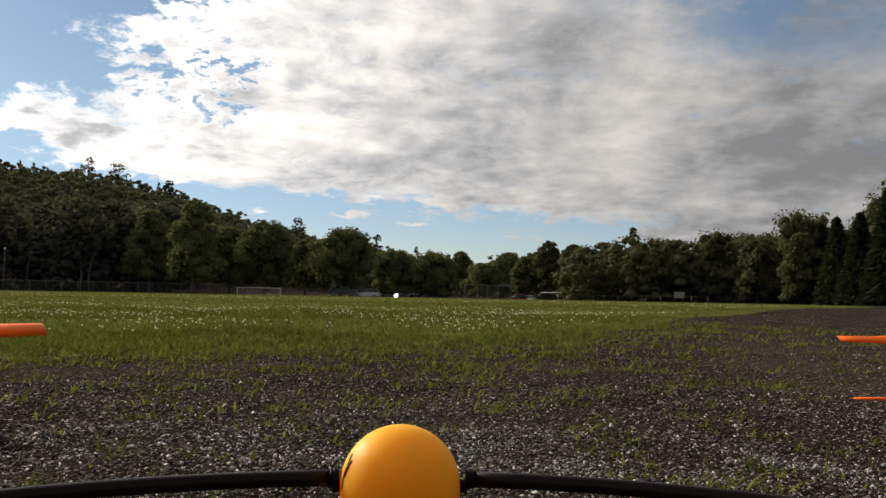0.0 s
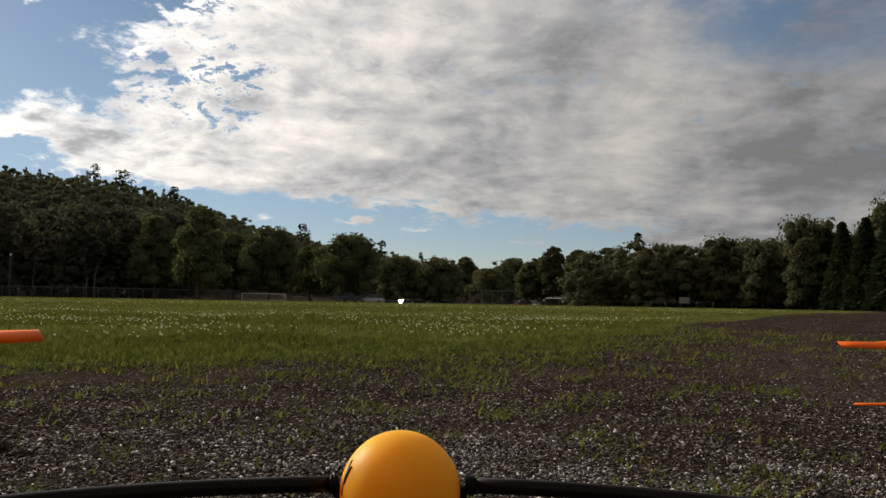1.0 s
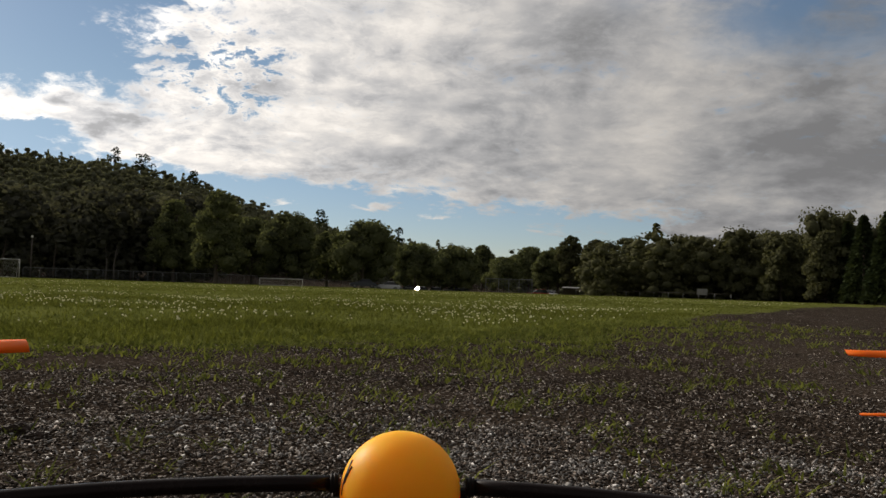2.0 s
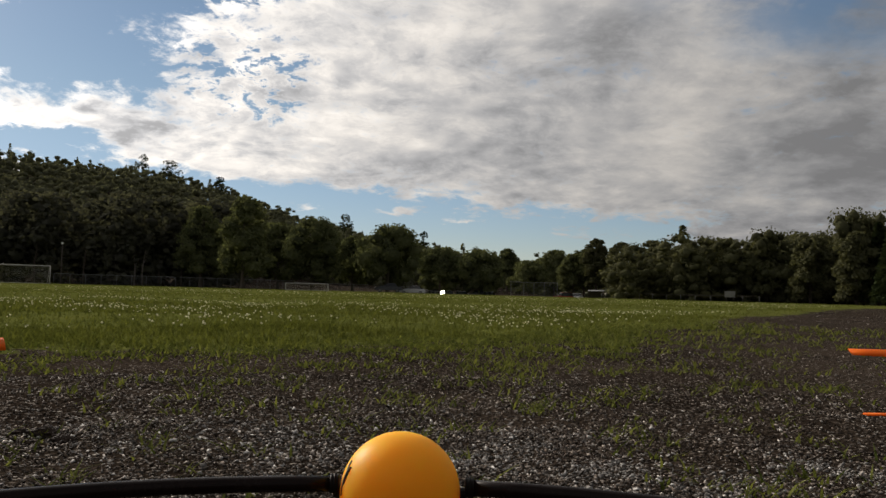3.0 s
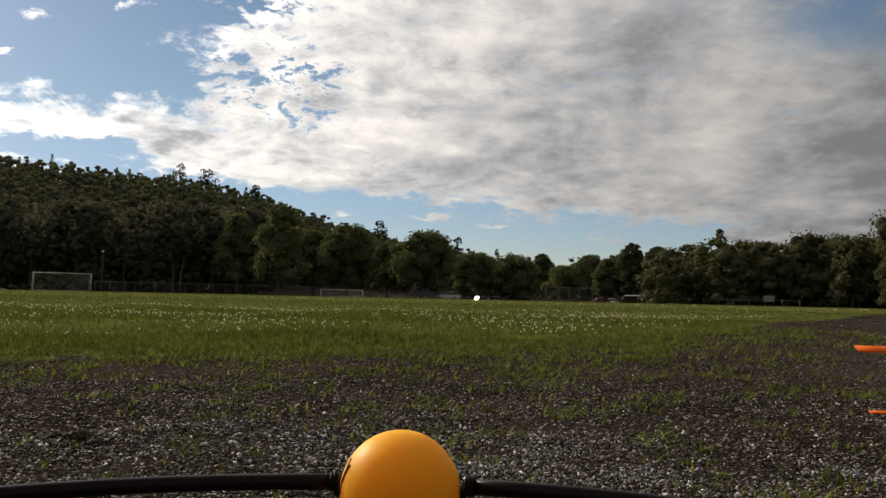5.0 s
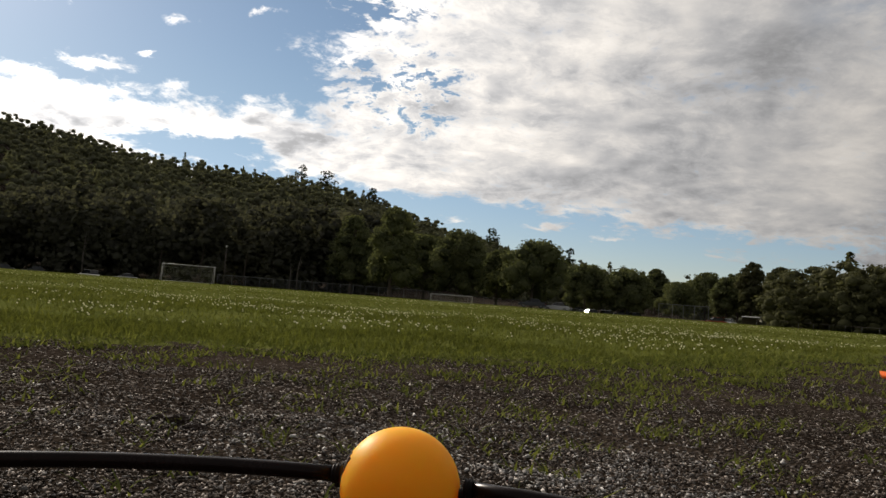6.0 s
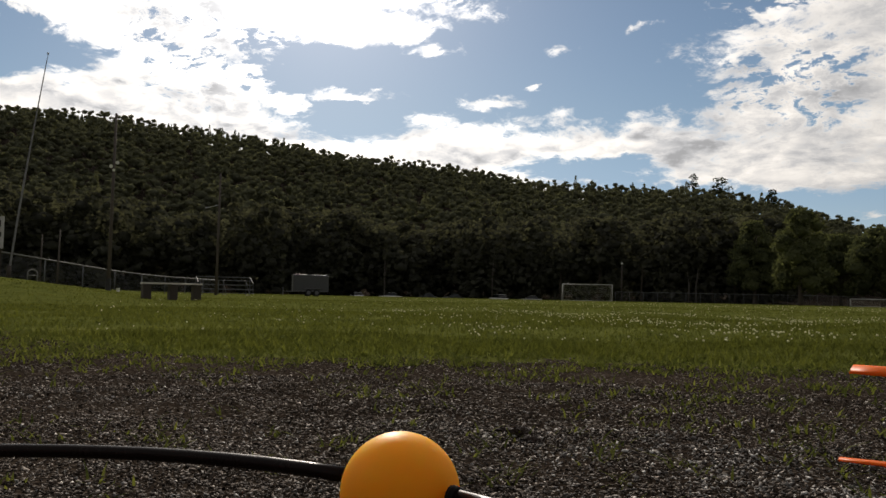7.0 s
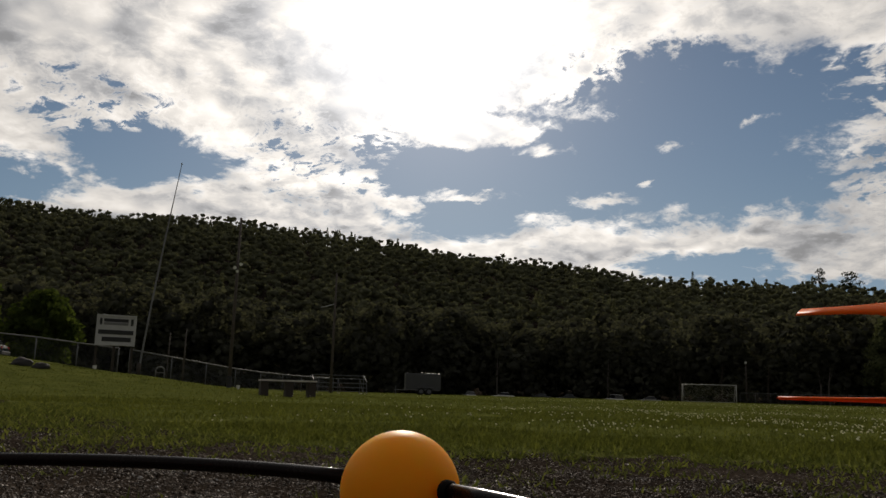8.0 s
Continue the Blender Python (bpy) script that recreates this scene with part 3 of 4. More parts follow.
def scatter(rng, az0, az1, r0, r1, step):
    """Places on a jittered polar grid."""
    out, r = [], r0
    while r < r1:
        for a in np.arange(az0, az1, math.degrees(step / r)):
            p = polar(a + rng.normal() * math.degrees(step / r) * 0.3, r + rng.normal() * step * 0.3)
            out.append((p.x, p.y))
        r += step * (0.8 + 0.25 * (r - r0) / max(1, r1 - r0))
    return out


def build_woods():
    rng = np.random.RandomState(5)
    far_woods("hill_forest", "dense dark green broadleaf forest covering the hillside", scatter(rng, 3, 86, 198, 432, 6.4), 21, (7.0, 9.5), LEAF_HAZED, 0.02, 115, 0.80, 5, 0.5, 0.82, 1, 0.0)
    far_woods("ridge_conifers", "small pointed conifers along the crest of the hill", scatter(rng, 49, 88, 424, 438, 5.0), 29, (5.5, 8.5), NEEDLE, 1.0)
    far_woods("field_edge_woods", "tall shaded trees standing in a wall along the field", scatter(rng, 18, 90, 152, 178, 6.5), 22, (12.5, 17), LEAF, 0.05, 850, 0.60, 16, 0.8, 0.42, 1, 0.02)
    far_woods("valley_woods", "distant green trees closing the valley", scatter(rng, -14, 18, 190, 300, 9.0), 23, (7, 10.5), LEAF_HAZED, 0.02, 210, 0.55, 10, 0.55, 0.72, 1, 0.0)
    far_woods("roadside_woods", "dense mixed woods beside the gravel lot", scatter(rng, -40, -9, 124, 165, 4.3), 24, (9.6, 12.4), LEAF_ROAD, 0.02, 700, 0.42, 14, 0.55, 0.62, 1, 0.0, ((-34, -28, -25, -18, -12, -9), (1.42, 1.28, 1.02, 0.88, 0.76, 0.70)), 0.8)
    # pale slender trunks at the wood's edge
    for az, r, h in ((29.3, 150, 6.5), (26.5, 149, 6), (24.7, 151, 6), (23.5, 148, 5.6), (23.0, 148, 5.8), (22.0, 150, 5.4), (31.9, 151, 7), (36.5, 150, 8), (43.9, 150, 8), (20.6, 150, 6)):
        q = on_land(az, r)
        bare = thing("bare_tree", Matrix.Translation(q), "slender pale bare tree before the dark woods", "tree", "pale trees")
        bm = bmesh.new()
        x1, x2 = 0.1 * math.sin(az * 7), 0.3 * math.sin(az * 5)
        part("trunk", tube(bm, [(0, 0, -0.2), (x1, 0, h * 0.5), (x2, 0.1, h)], [0.16, 0.12, 0.05], 7), PALE_BARK if az in (23.5, 23.0, 36.5, 43.9) else BARK, bare, smooth=True)
        bm = bmesh.new()
        part("limb", tube(bm, [(x1, 0, h * 0.55), (x1 + 0.5, 0, h * 0.75), (x1 + 0.7, 0, h * 0.95)], [0.05, 0.035, 0.015], 5), PALE_BARK if az in (23.5, 23.0, 36.5, 43.9) else BARK, bare, smooth=True)
    # trees that stand apart
    g = "trees along the field"
    green = "broad green maple standing at the edge of the field"
    for k, (az, r, el, wide, shape) in enumerate(((16.7, 128, 6.0, 1.95, "oval"), (12.1, 140, 4.75, 1.9, "round"), (7.0, 142, 4.4, 2.3, "round"), (3.4, 158, 3.2, 1.5, "round"), (0.7, 156, 3.15, 1.7, "round"),
                                                  (-1.2, 185, 3.0, 1.0, "oval"), (-2.7, 160, 2.35, 1.3, "round"), (-4.4, 178, 3.0, 1.3, "round"), (-5.7, 170, 2.75, 1.1, "round"), (-6.4, 182, 3.1, 1.0, "round"), (-7.2, 165, 3.85, 1.3, "round"), (-8.9, 160, 3.6, 1.4, "round"),
                                                  (-10.8, 150, 3.75, 1.5, "round"), (-13.0, 142, 3.5, 1.6, "round"), (-15.5, 132, 3.9, 1.7, "round"), (-18.0, 126, 3.9, 1.8, "round"), (-20.6, 120, 4.0, 1.8, "round"),
                                                  (-23.2, 112, 4.3, 1.9, "round"), (9.4, 150, 3.6, 1.5, "oval"), (14.4, 150, 4.3, 1.6, "round"), (19.4, 146, 5.2, 1.7, "oval"))):
        h = r * math.tan(radians(el)) + 0.3
        low = 0.05 if az < -11 else 0.17
        broad_tree(on_land(az, r), h, r * math.tan(radians(wide * (1.2 if az > -6.9 else 0.85))), 40 + k, green if az > -11 else "leafy green tree at the edge of the woods", g, shape, 5600, low, LEAF_MAPLE if az > -6.9 else LEAF_ROAD, 0.32, lobes_n=34, wild=0.6)
    for k, (az, r, el, wide) in enumerate(((-25.3, 104, 5.6, 1.3), (-26.6, 100, 5.9, 1.4), (-28.2, 92, 7.4, 1.6), (-30.2, 88, 7.8, 1.7), (-24.4, 112, 5.2, 1.1), (-32.5, 84, 7.6, 1.8))):
        conifer(on_land(az, r), r * math.tan(radians(el)), r * math.tan(radians(wide)), 80 + k, "dark pointed spruce at the edge of the woods", "spruces")
    # single trees that break the ridge line
    for k, (az, r, el, wide, shape) in enumerate(((23.3, 400, 8.35, 0.55, "oval"), (21.6, 400, 8.1, 0.8, "round"), (18.4, 390, 7.2, 0.5, "round"), (9.9, 330, 5.1, 0.75, "round"), (6.0, 330, 4.55, 0.45, "oval"), (4.6, 320, 4.1, 0.5, "round"))):
        p = on_land(az, r)
        h = 0.26 + r * math.tan(radians(el)) - p.z
        broad_tree(p, max(h, 9), r * math.tan(radians(wide)), 140 + k, "lone tall pine rising above the wooded ridge", "ridge trees", shape, 420, 0.35, NEEDLE, 0.6, hull=0.3, lobes_n=11, wild=1.0)
    for k, (az, r, h, w) in enumerate(((73.2, 60, 5.0, 2.5), (77.6, 62, 5.6, 3.0))):
        broad_tree(on_land(az, r), h, w, 170 + k, "rounded light green bush beyond the fence", "bushes", "round", 2600, 0.02, LEAF_BUSH, 0.26)


build_woods()

# ---- field furniture ----


def stand(name, az, r, label, category, turn=None, group="", sink=0.0):
    """An Empty on the ground; its y axis points away from the camera unless turned."""
    p = on_land(az, r, sink)
    return thing(name, Matrix.Translation(p) @ pose(0, 0, 0, 0, 0, az if turn is None else turn), label, category, group)


def sheet(bm, corners):
    """A net panel with lengths in metres as its UV."""
    uv = bm.loops.layers.uv.verify()
    f = bm.faces.new([bm.verts.new(c) for c in corners])
    a, b, d = Vector(corners[0]), Vector(corners[1]), Vector(corners[3])
    w, h = (b - a).length, (d - a).length
    for loop, (u, v) in zip(f.loops, ((0, 0), (w, 0), (w, h), (0, h))):
        loop[uv].uv = (u, v)
    return bm


def goal(az, r, width, h, depth, turn, label):
    ob = stand("soccer_goal", az, r, label, "goal", turn)
    for s in (-1, 1):
        bm = bmesh.new()
        part("post", tube(bm, [(s * width / 2, 0, -0.05), (s * width / 2, 0, h)], 0.06, 10), GOAL_PAINT, ob, smooth=True)
        bm = bmesh.new()
        part("back_stay", tube(bm, [(s * width / 2, 0, h), (s * width / 2, depth * 0.45, h), (s * width / 2, depth, 0.03), (s * width / 2, 0, 0.03)], 0.035, 8), GOAL_PAINT, ob, smooth=True)
        bm = bmesh.new()
        part("side_net", sheet(bm, [(s * width / 2, 0, 0.03), (s * width / 2, depth, 0.03), (s * width / 2, depth * 0.45, h), (s * width / 2, 0, h)]), NET, ob)
    bm = bmesh.new()
    part("crossbar", tube(bm, [(-width / 2, 0, h), (width / 2, 0, h)], 0.06, 10), GOAL_PAINT, ob, smooth=True)
    bm = bmesh.new()
    part("ground_bar", tube(bm, [(-width / 2, depth, 0.03), (width / 2, depth, 0.03)], 0.035, 8), GOAL_PAINT, ob, smooth=True)
    bm = bmesh.new()
    part("back_net", sheet(bm, [(-width / 2, depth, 0.03), (width / 2, depth, 0.03), (width / 2, depth * 0.45, h), (-width / 2, depth * 0.45, h)]), NET, ob)


goal(30.05, 126, 7.32, 2.44, 2.0, 38, "white full-size soccer goal with a net on the grass")
goal(12.45, 124, 6.2, 1.0, 1.0, 6, "low white practice goal at the far side of the field")


def bench(az, r):
    ob = stand("bench", az, r, "weathered plank bench on three dark timber blocks", "bench", az + 12)
    L = 1.62
    for k, off in enumerate((-0.105, 0.105)):
        bm = bmesh.new()
        part("plank", box(bm, (0, off, 0.452), (L, 0.2, 0.045), 0.006), WOOD_GREY, ob)
    for x in (-0.68, 0.03, 0.68):
        bm = bmesh.new()
        part("leg", box(bm, (x, 0, 0.2), (0.22, 0.34, 0.46), 0.012), WOOD_DARK, ob)


bench(57.6, 24.5)


def sign():
    az, r = 68.85, 38.0
    ob = stand("sign_board", az, r, "white slatted scoreboard with black panels on dark posts", "sign", az + 4)
    z0 = ob.matrix_world.translation.z
    lo, hi = 1.85 - z0, 3.08 - z0
    bm = bmesh.new()
    part("panel", box(bm, (0, 0, (lo + hi) / 2), (1.5, 0.05, hi - lo), 0.006), SIGN_PAINT, ob)
    for x in (-0.76, 0.76):
        bm = bmesh.new()
        part("frame_side", box(bm, (x, -0.02, (lo + hi) / 2), (0.07, 0.1, hi - lo + 0.08), 0.006), SIGN_PAINT, ob)
    for z in (lo, hi):
        bm = bmesh.new()
        part("frame_rail", box(bm, (0, -0.022, z), (1.44, 0.09, 0.06), 0.006), SIGN_PAINT, ob)
    bm = bmesh.new()
    part("grey_panel", box(bm, (-0.02, -0.031, hi - 0.345), (0.98, 0.018, 0.1), 0.003), SIGN_GREY, ob, "grey weathered panel")
    for z, hh, w, x in ((hi - 0.2, 0.14, 0.98, -0.02), (hi - 0.7, 0.18, 1.40, 0), (hi - 1.0, 0.19, 1.16, 0.04)):
        bm = bmesh.new()
        part("dark_panel", box(bm, (x, -0.033, z), (w, 0.022, hh), 0.003), BLACK, ob, "black number panel")
    for x in (-0.62, 0.62):
        bm = bmesh.new()
        part("dark_panel", box(bm, (x, -0.033, hi - 0.26), (0.1, 0.022, 0.28), 0.003), BLACK, ob)
    for x in (-0.72, -0.02, 0.7):
        bm = bmesh.new()
        part("post", box(bm, (x, 0.07, (lo + 0.1 - 0.2) / 2), (0.1, 0.09, lo + 0.3), 0.006), WOOD_DARK, ob)


sign()


def flagpole():
    ob = stand("flagpole", 67.3, 37.5, "tall thin leaning pale metal pole beside the scoreboard", "pole", 67.3)
    top = 9.85 - ob.matrix_world.translation.z
    bm = bmesh.new()
    pts = [(1.05 * t ** 1.15, 0.0, -0.2 + (top + 0.2) * t) for t in (0, 0.1, 0.3, 0.5, 0.66, 0.8, 0.92, 1)]
    part("shaft", tube(bm, pts, [0.042, 0.042, 0.04, 0.038, 0.034, 0.024, 0.018, 0.013], 9), POST_STEEL, ob, smooth=True)
    bm = bmesh.new()
    part("base_sleeve", tube(bm, [(0, 0, -0.1), (0.02, 0, 0.5)], [0.09, 0.08], 9), WOOD_DARK, ob, smooth=True)
    bm = bmesh.new()
    x1, z1 = pts[-1][0], pts[-1][2]
    part("finial", tube(bm, [(x1, 0, z1), (x1, 0, z1 + 0.05), (x1, 0, z1 + 0.1)], [0.02, 0.05, 0.012], 8), GALV, ob, smooth=True)


flagpole()


def light_pole(az, r, h, radius, lamps, label, sleeve=False, arms=()):
    ob = stand("light_pole", az, r, label, "pole", az)
    bm = bmesh.new()
    part("shaft", tube(bm, [(0, 0, -0.2), (0.01, 0, h * 0.5), (0.03, 0, h)], [radius, radius * 0.85, radius * 0.6], 10), POLE_WOOD, ob, smooth=True)
    if sleeve:
        bm = bmesh.new()
        part("base_sleeve", tube(bm, [(0, 0, -0.1), (0, 0, 0.55)], radius * 1.35, 10), BLACK, ob, "black padded sleeve")
    for z, reach, up in arms:
        bm = bmesh.new()
        part("arm", tube(bm, [(0, 0, z), (reach * 0.5, 0, z + up * 0.6), (reach, 0, z + up)], 0.03, 6), GALV, ob, smooth=True)
    for x, z, s in lamps:
        bm = bmesh.new()
        tube(bm, [(x, 0, z), (x, -0.14 * s, z - 0.05 * s), (x, -0.3 * s, z - 0.1 * s)], [0.07 * s, 0.16 * s, 0.24 * s], 12)
        lamp = part("floodlight", bm, GALV, ob, "round floodlight", True)
        bm = bmesh.new()
        tube(bm, [(x, -0.3 * s, z - 0.1 * s), (x, -0.32 * s, z - 0.107 * s)], 0.225 * s, 12)
        part("lens", bm, LAMP_GLASS, lamp, "pale lens")
        bm = bmesh.new()
        part("bracket", tube(bm, [(0, 0, z - 0.05), (x, 0, z)], 0.025, 6), GALV, ob)


light_pole(61.6, 40, 8.0, 0.085, ((-0.1, 5.62, 0.36), (0.16, 5.8, 0.36), (0.02, 5.45, 0.3)), "dark wooden light pole with small floodlights and a black sleeve", True)
light_pole(55.0, 56, 8.0, 0.095, (), "dark wooden utility pole behind the bench", False, ((5.9, -0.9, -0.25),))
light_pole(27.8, 138, 6.4, 0.1, ((0, 6.2, 0.75),), "slim light pole with one lamp before the woods")
light_pole(-8.5, 132, 5.6, 0.13, (), "pale wooden utility pole by the far field edge")
light_pole(64.6, 46, 2.75, 0.05, (), "short slender grey post behind the fence")
light_pole(65.6, 47, 2.5, 0.045, (), "short slender grey post behind the fence")


def rail_fence(name, a, b, h, posts, label, mesh=True, rail=WHITE, radius=0.035):
    """A chain-link fence from polar a to polar b, following the ground."""
    ob = stand(name, a[0], a[1], label, "fence", 0)
    o = ob.matrix_world.translation
    pa, pb = polar(*a), polar(*b)
    tops, feet = [], []
    for i in range(posts):
        p = pa.lerp(pb, i / (posts - 1))
        p.z = height(p.x, p.y)
        feet.append(p - o), tops.append(p - o + Vector((0, 0, h)))
    for f, t in zip(feet, tops):
        bm = bmesh.new()
        part("post", tube(bm, [f - Vector((0, 0, 0.15)), t], radius * 0.9, 7), FENCE_STEEL, ob, smooth=True)
    bm = bmesh.new()
    part("top_rail", tube(bm, tops, radius, 7), rail, ob, smooth=True)
    if mesh:
        for f0, f1, t0, t1 in zip(feet, feet[1:], tops, tops[1:]):
            up = Vector((0, 0, 0.04))
            bm = bmesh.new()
            part("mesh_panel", sheet(bm, [f0 + up, f1 + up, t1 - up, t0 - up]), CHAIN, ob)


rail_fence("chain_link_fence", (67.9, 43), (54.9, 74), 1.22, 9, "grey chain-link fence with a pale top rail", True, PALE_RAIL)
rail_fence("chain_link_fence", (78, 45), (68.6, 43), 1.22, 5, "grey chain-link fence with a pale top rail", True, PALE_RAIL)
rail_fence("chain_link_fence", (28.2, 134), (13.2, 141), 1.5, 18, "long grey chain-link fence along the field edge", True, FENCE_STEEL)
rail_fence("chain_link_fence", (13.2, 141), (2.8, 150), 1.2, 12, "long grey chain-link fence along the field edge", True, FENCE_STEEL)
rail_fence("rail_fence", (-7.6, 128), (-17.6, 112), 0.75, 12, "low dark rail fence at the far side of the field", False, WOOD_DARK, 0.035)


def bleachers(az, r):
    ob = stand("bleachers", az, r, "low grey aluminium bleachers behind the fence", "bleachers", az + 8)
    for k in range(3):
        bm = bmesh.new()
        part("seat_board", box(bm, (0, 0.6 * k, 0.42 + 0.34 * k), (4.1, 0.26, 0.05), 0.008), FENCE_STEEL, ob)
        bm = bmesh.new()
        part("foot_board", box(bm, (0, 0.6 * k - 0.28, 0.14 + 0.3 * k), (4.1, 0.24, 0.04), 0.008), FENCE_STEEL, ob)
    for x in (-1.7, 0, 1.7):
        bm = bmesh.new()
        tube(bm, [(x, -0.4, 0), (x, 1.4, 0), (x, 1.4, 1.05), (x, -0.3, 0.12)], 0.03, 6)
        part("frame", bm, FENCE_STEEL, ob)
    for x in (-2.0, 2.0):
        bm = bmesh.new()
        part("end_rail", tube(bm, [(x, -0.1, 0.0), (x, 0, 0.9), (x, 1.45, 1.35), (x, 1.45, 0)], 0.028, 6), FENCE_STEEL, ob)
    bm = bmesh.new()
    part("back_rail", tube(bm, [(-2, 1.45, 1.35), (2, 1.45, 1.35)], 0.028, 6), FENCE_STEEL, ob)


bleachers(54.4, 64)


def wheel(parent, x, y, r, w):
    bm = bmesh.new()
    tube(bm, [(x - w / 2, y, r), (x - w / 2 + 0.03, y, r), (x + w / 2 - 0.03, y, r), (x + w / 2, y, r)], [r * 0.9, r, r, r * 0.9], 18)
    tyre = part("tyre", bm, RUBBER, parent, smooth=False)
    bm = bmesh.new()
    s = 1 if x > 0 else -1
    part("rim", tube(bm, [(x + s * (w / 2 - 0.02), y, r), (x + s * (w / 2 + 0.008), y, r)], [r * 0.62, r * 0.55], 14), FENCE_STEEL, tyre)


def trailer(az, r):
    ob = stand("cargo_trailer", az, r, "plain grey enclosed cargo trailer parked on the grass", "trailer", az + 96)
    bm = bmesh.new()
    part("body", box(bm, (0, 0, 1.2), (1.7, 3.3, 1.55), 0.06), TRAILER_PAINT, ob)
    bm = bmesh.new()
    part("roof", box(bm, (0, 0, 1.995), (1.62, 3.2, 0.05), 0.02), TRAILER_PAINT, ob)
    for s in (-1, 1):
        bm = bmesh.new()
        part("trim_rail", box(bm, (s * 0.855, 0, 0.46), (0.03, 3.25, 0.08), 0.005), FENCE_STEEL, ob)
        bm = bmesh.new()
        part("fender", box(bm, (s * 0.93, -0.2, 0.7), (0.2, 1.5, 0.05), 0.02), FENCE_STEEL, ob)
        for y in (-0.55, 0.2):
            wheel(ob, s * 0.95, y, 0.32, 0.18)
    bm = bmesh.new()
    part("tongue", tube(bm, [(0.5, 1.6, 0.42), (0, 2.6, 0.42), (-0.5, 1.6, 0.42)], 0.04, 6), FENCE_STEEL, ob)
    bm = bmesh.new()
    part("jack", tube(bm, [(0, 2.5, 0), (0, 2.5, 0.8)], 0.04, 8), FENCE_STEEL, ob)
    bm = bmesh.new()
    part("rear_door", box(bm, (0, -1.665, 1.2), (1.5, 0.03, 1.4), 0.006), TRAILER_PAINT, ob)


trailer(48.9, 80)


def car(az, r, turn, paint, label, tall=1.0, size=1.0):
    """A parked car: lower body, cabin, glass, lamps and wheels."""
    ob = stand("car", az, r, label, "car", turn, "parked cars")
    ob.scale = (size, size, size)
    L, W = 4.4, 1.76
    prof = [(-2.2, 0.36), (-2.18, 0.72), (-1.95, 0.92), (-1.2, 0.98), (1.0, 0.97), (1.95, 0.84), (2.18, 0.66), (2.2, 0.34)]
    bm = bmesh.new()
    sides = []
    for x, s in ((-W / 2, 0.985), (-W / 2 + 0.08, 1.0), (W / 2 - 0.08, 1.0), (W / 2, 0.985)):
        sides.append([bm.verts.new((x, y * s, 0.34 + (z - 0.34) * (1 if s == 1.0 else 0.94))) for y, z in prof])
    for a, b in zip(sides, sides[1:]):
        for j in range(len(prof)):
            k = (j + 1) % len(prof)
            bm.faces.new((a[j], a[k], b[k], b[j]))
    bm.faces.new(sides[0][::-1]), bm.faces.new(sides[-1])
    bmesh.ops.recalc_face_normals(bm, faces=bm.faces)
    part("body", bm, paint, ob)
    roof = 0.97 + 0.5 * tall
    cab = [(-1.85 if tall > 1 else -1.55, 0.95), (-1.45 if tall > 1 else -0.95, roof), (0.15, roof), (0.95, 0.96)]
    def cabin(x, k):
        y, z = cab[k]
        return (x * (1.0 if z < 1 else 0.86), y, z)

    for name, ring in (("rear_window", [cabin(-0.8, 0), cabin(-0.8, 1), cabin(0.8, 1), cabin(0.8, 0)]), ("windscreen", [cabin(-0.8, 2), cabin(-0.8, 3), cabin(0.8, 3), cabin(0.8, 2)]),
                       ("side_window", [cabin(-0.8, k) for k in range(4)]), ("side_window", [cabin(0.8, k) for k in range(4)])):
        bm = bmesh.new()
        face = bm.faces.new([bm.verts.new(c) for c in ring])
        bmesh.ops.solidify(bm, geom=[face], thickness=0.012)
        part(name, bm, GLASS, ob, "dark glass")
    bm = bmesh.new()
    part("roof", box(bm, (0, (cab[1][0] + cab[2][0]) / 2, roof + 0.012), (1.36, cab[2][0] - cab[1][0] + 0.08, 0.05), 0.015), paint, ob)
    for s in (-1, 1):
        for y in (-1.35, 1.4):
            wheel(ob, s * 0.8, y, 0.32, 0.2)
        bm = bmesh.new()
        part("headlight", box(bm, (s * 0.62, 2.14, 0.66), (0.36, 0.12, 0.14), 0.03), LAMP_GLASS, ob)
        bm = bmesh.new()
        part("tail_light", box(bm, (s * 0.66, -2.16, 0.74), (0.26, 0.06, 0.16), 0.02), CAR_RED, ob)
        bm = bmesh.new()
        part("mirror", box(bm, (s * 0.92, 0.62, 1.02), (0.16, 0.1, 0.12), 0.03), paint, ob)
    for y in (-2.2, 2.2):
        bm = bmesh.new()
        part("bumper", box(bm, (0, y, 0.46), (1.66, 0.1, 0.2), 0.03), BLACK, ob)


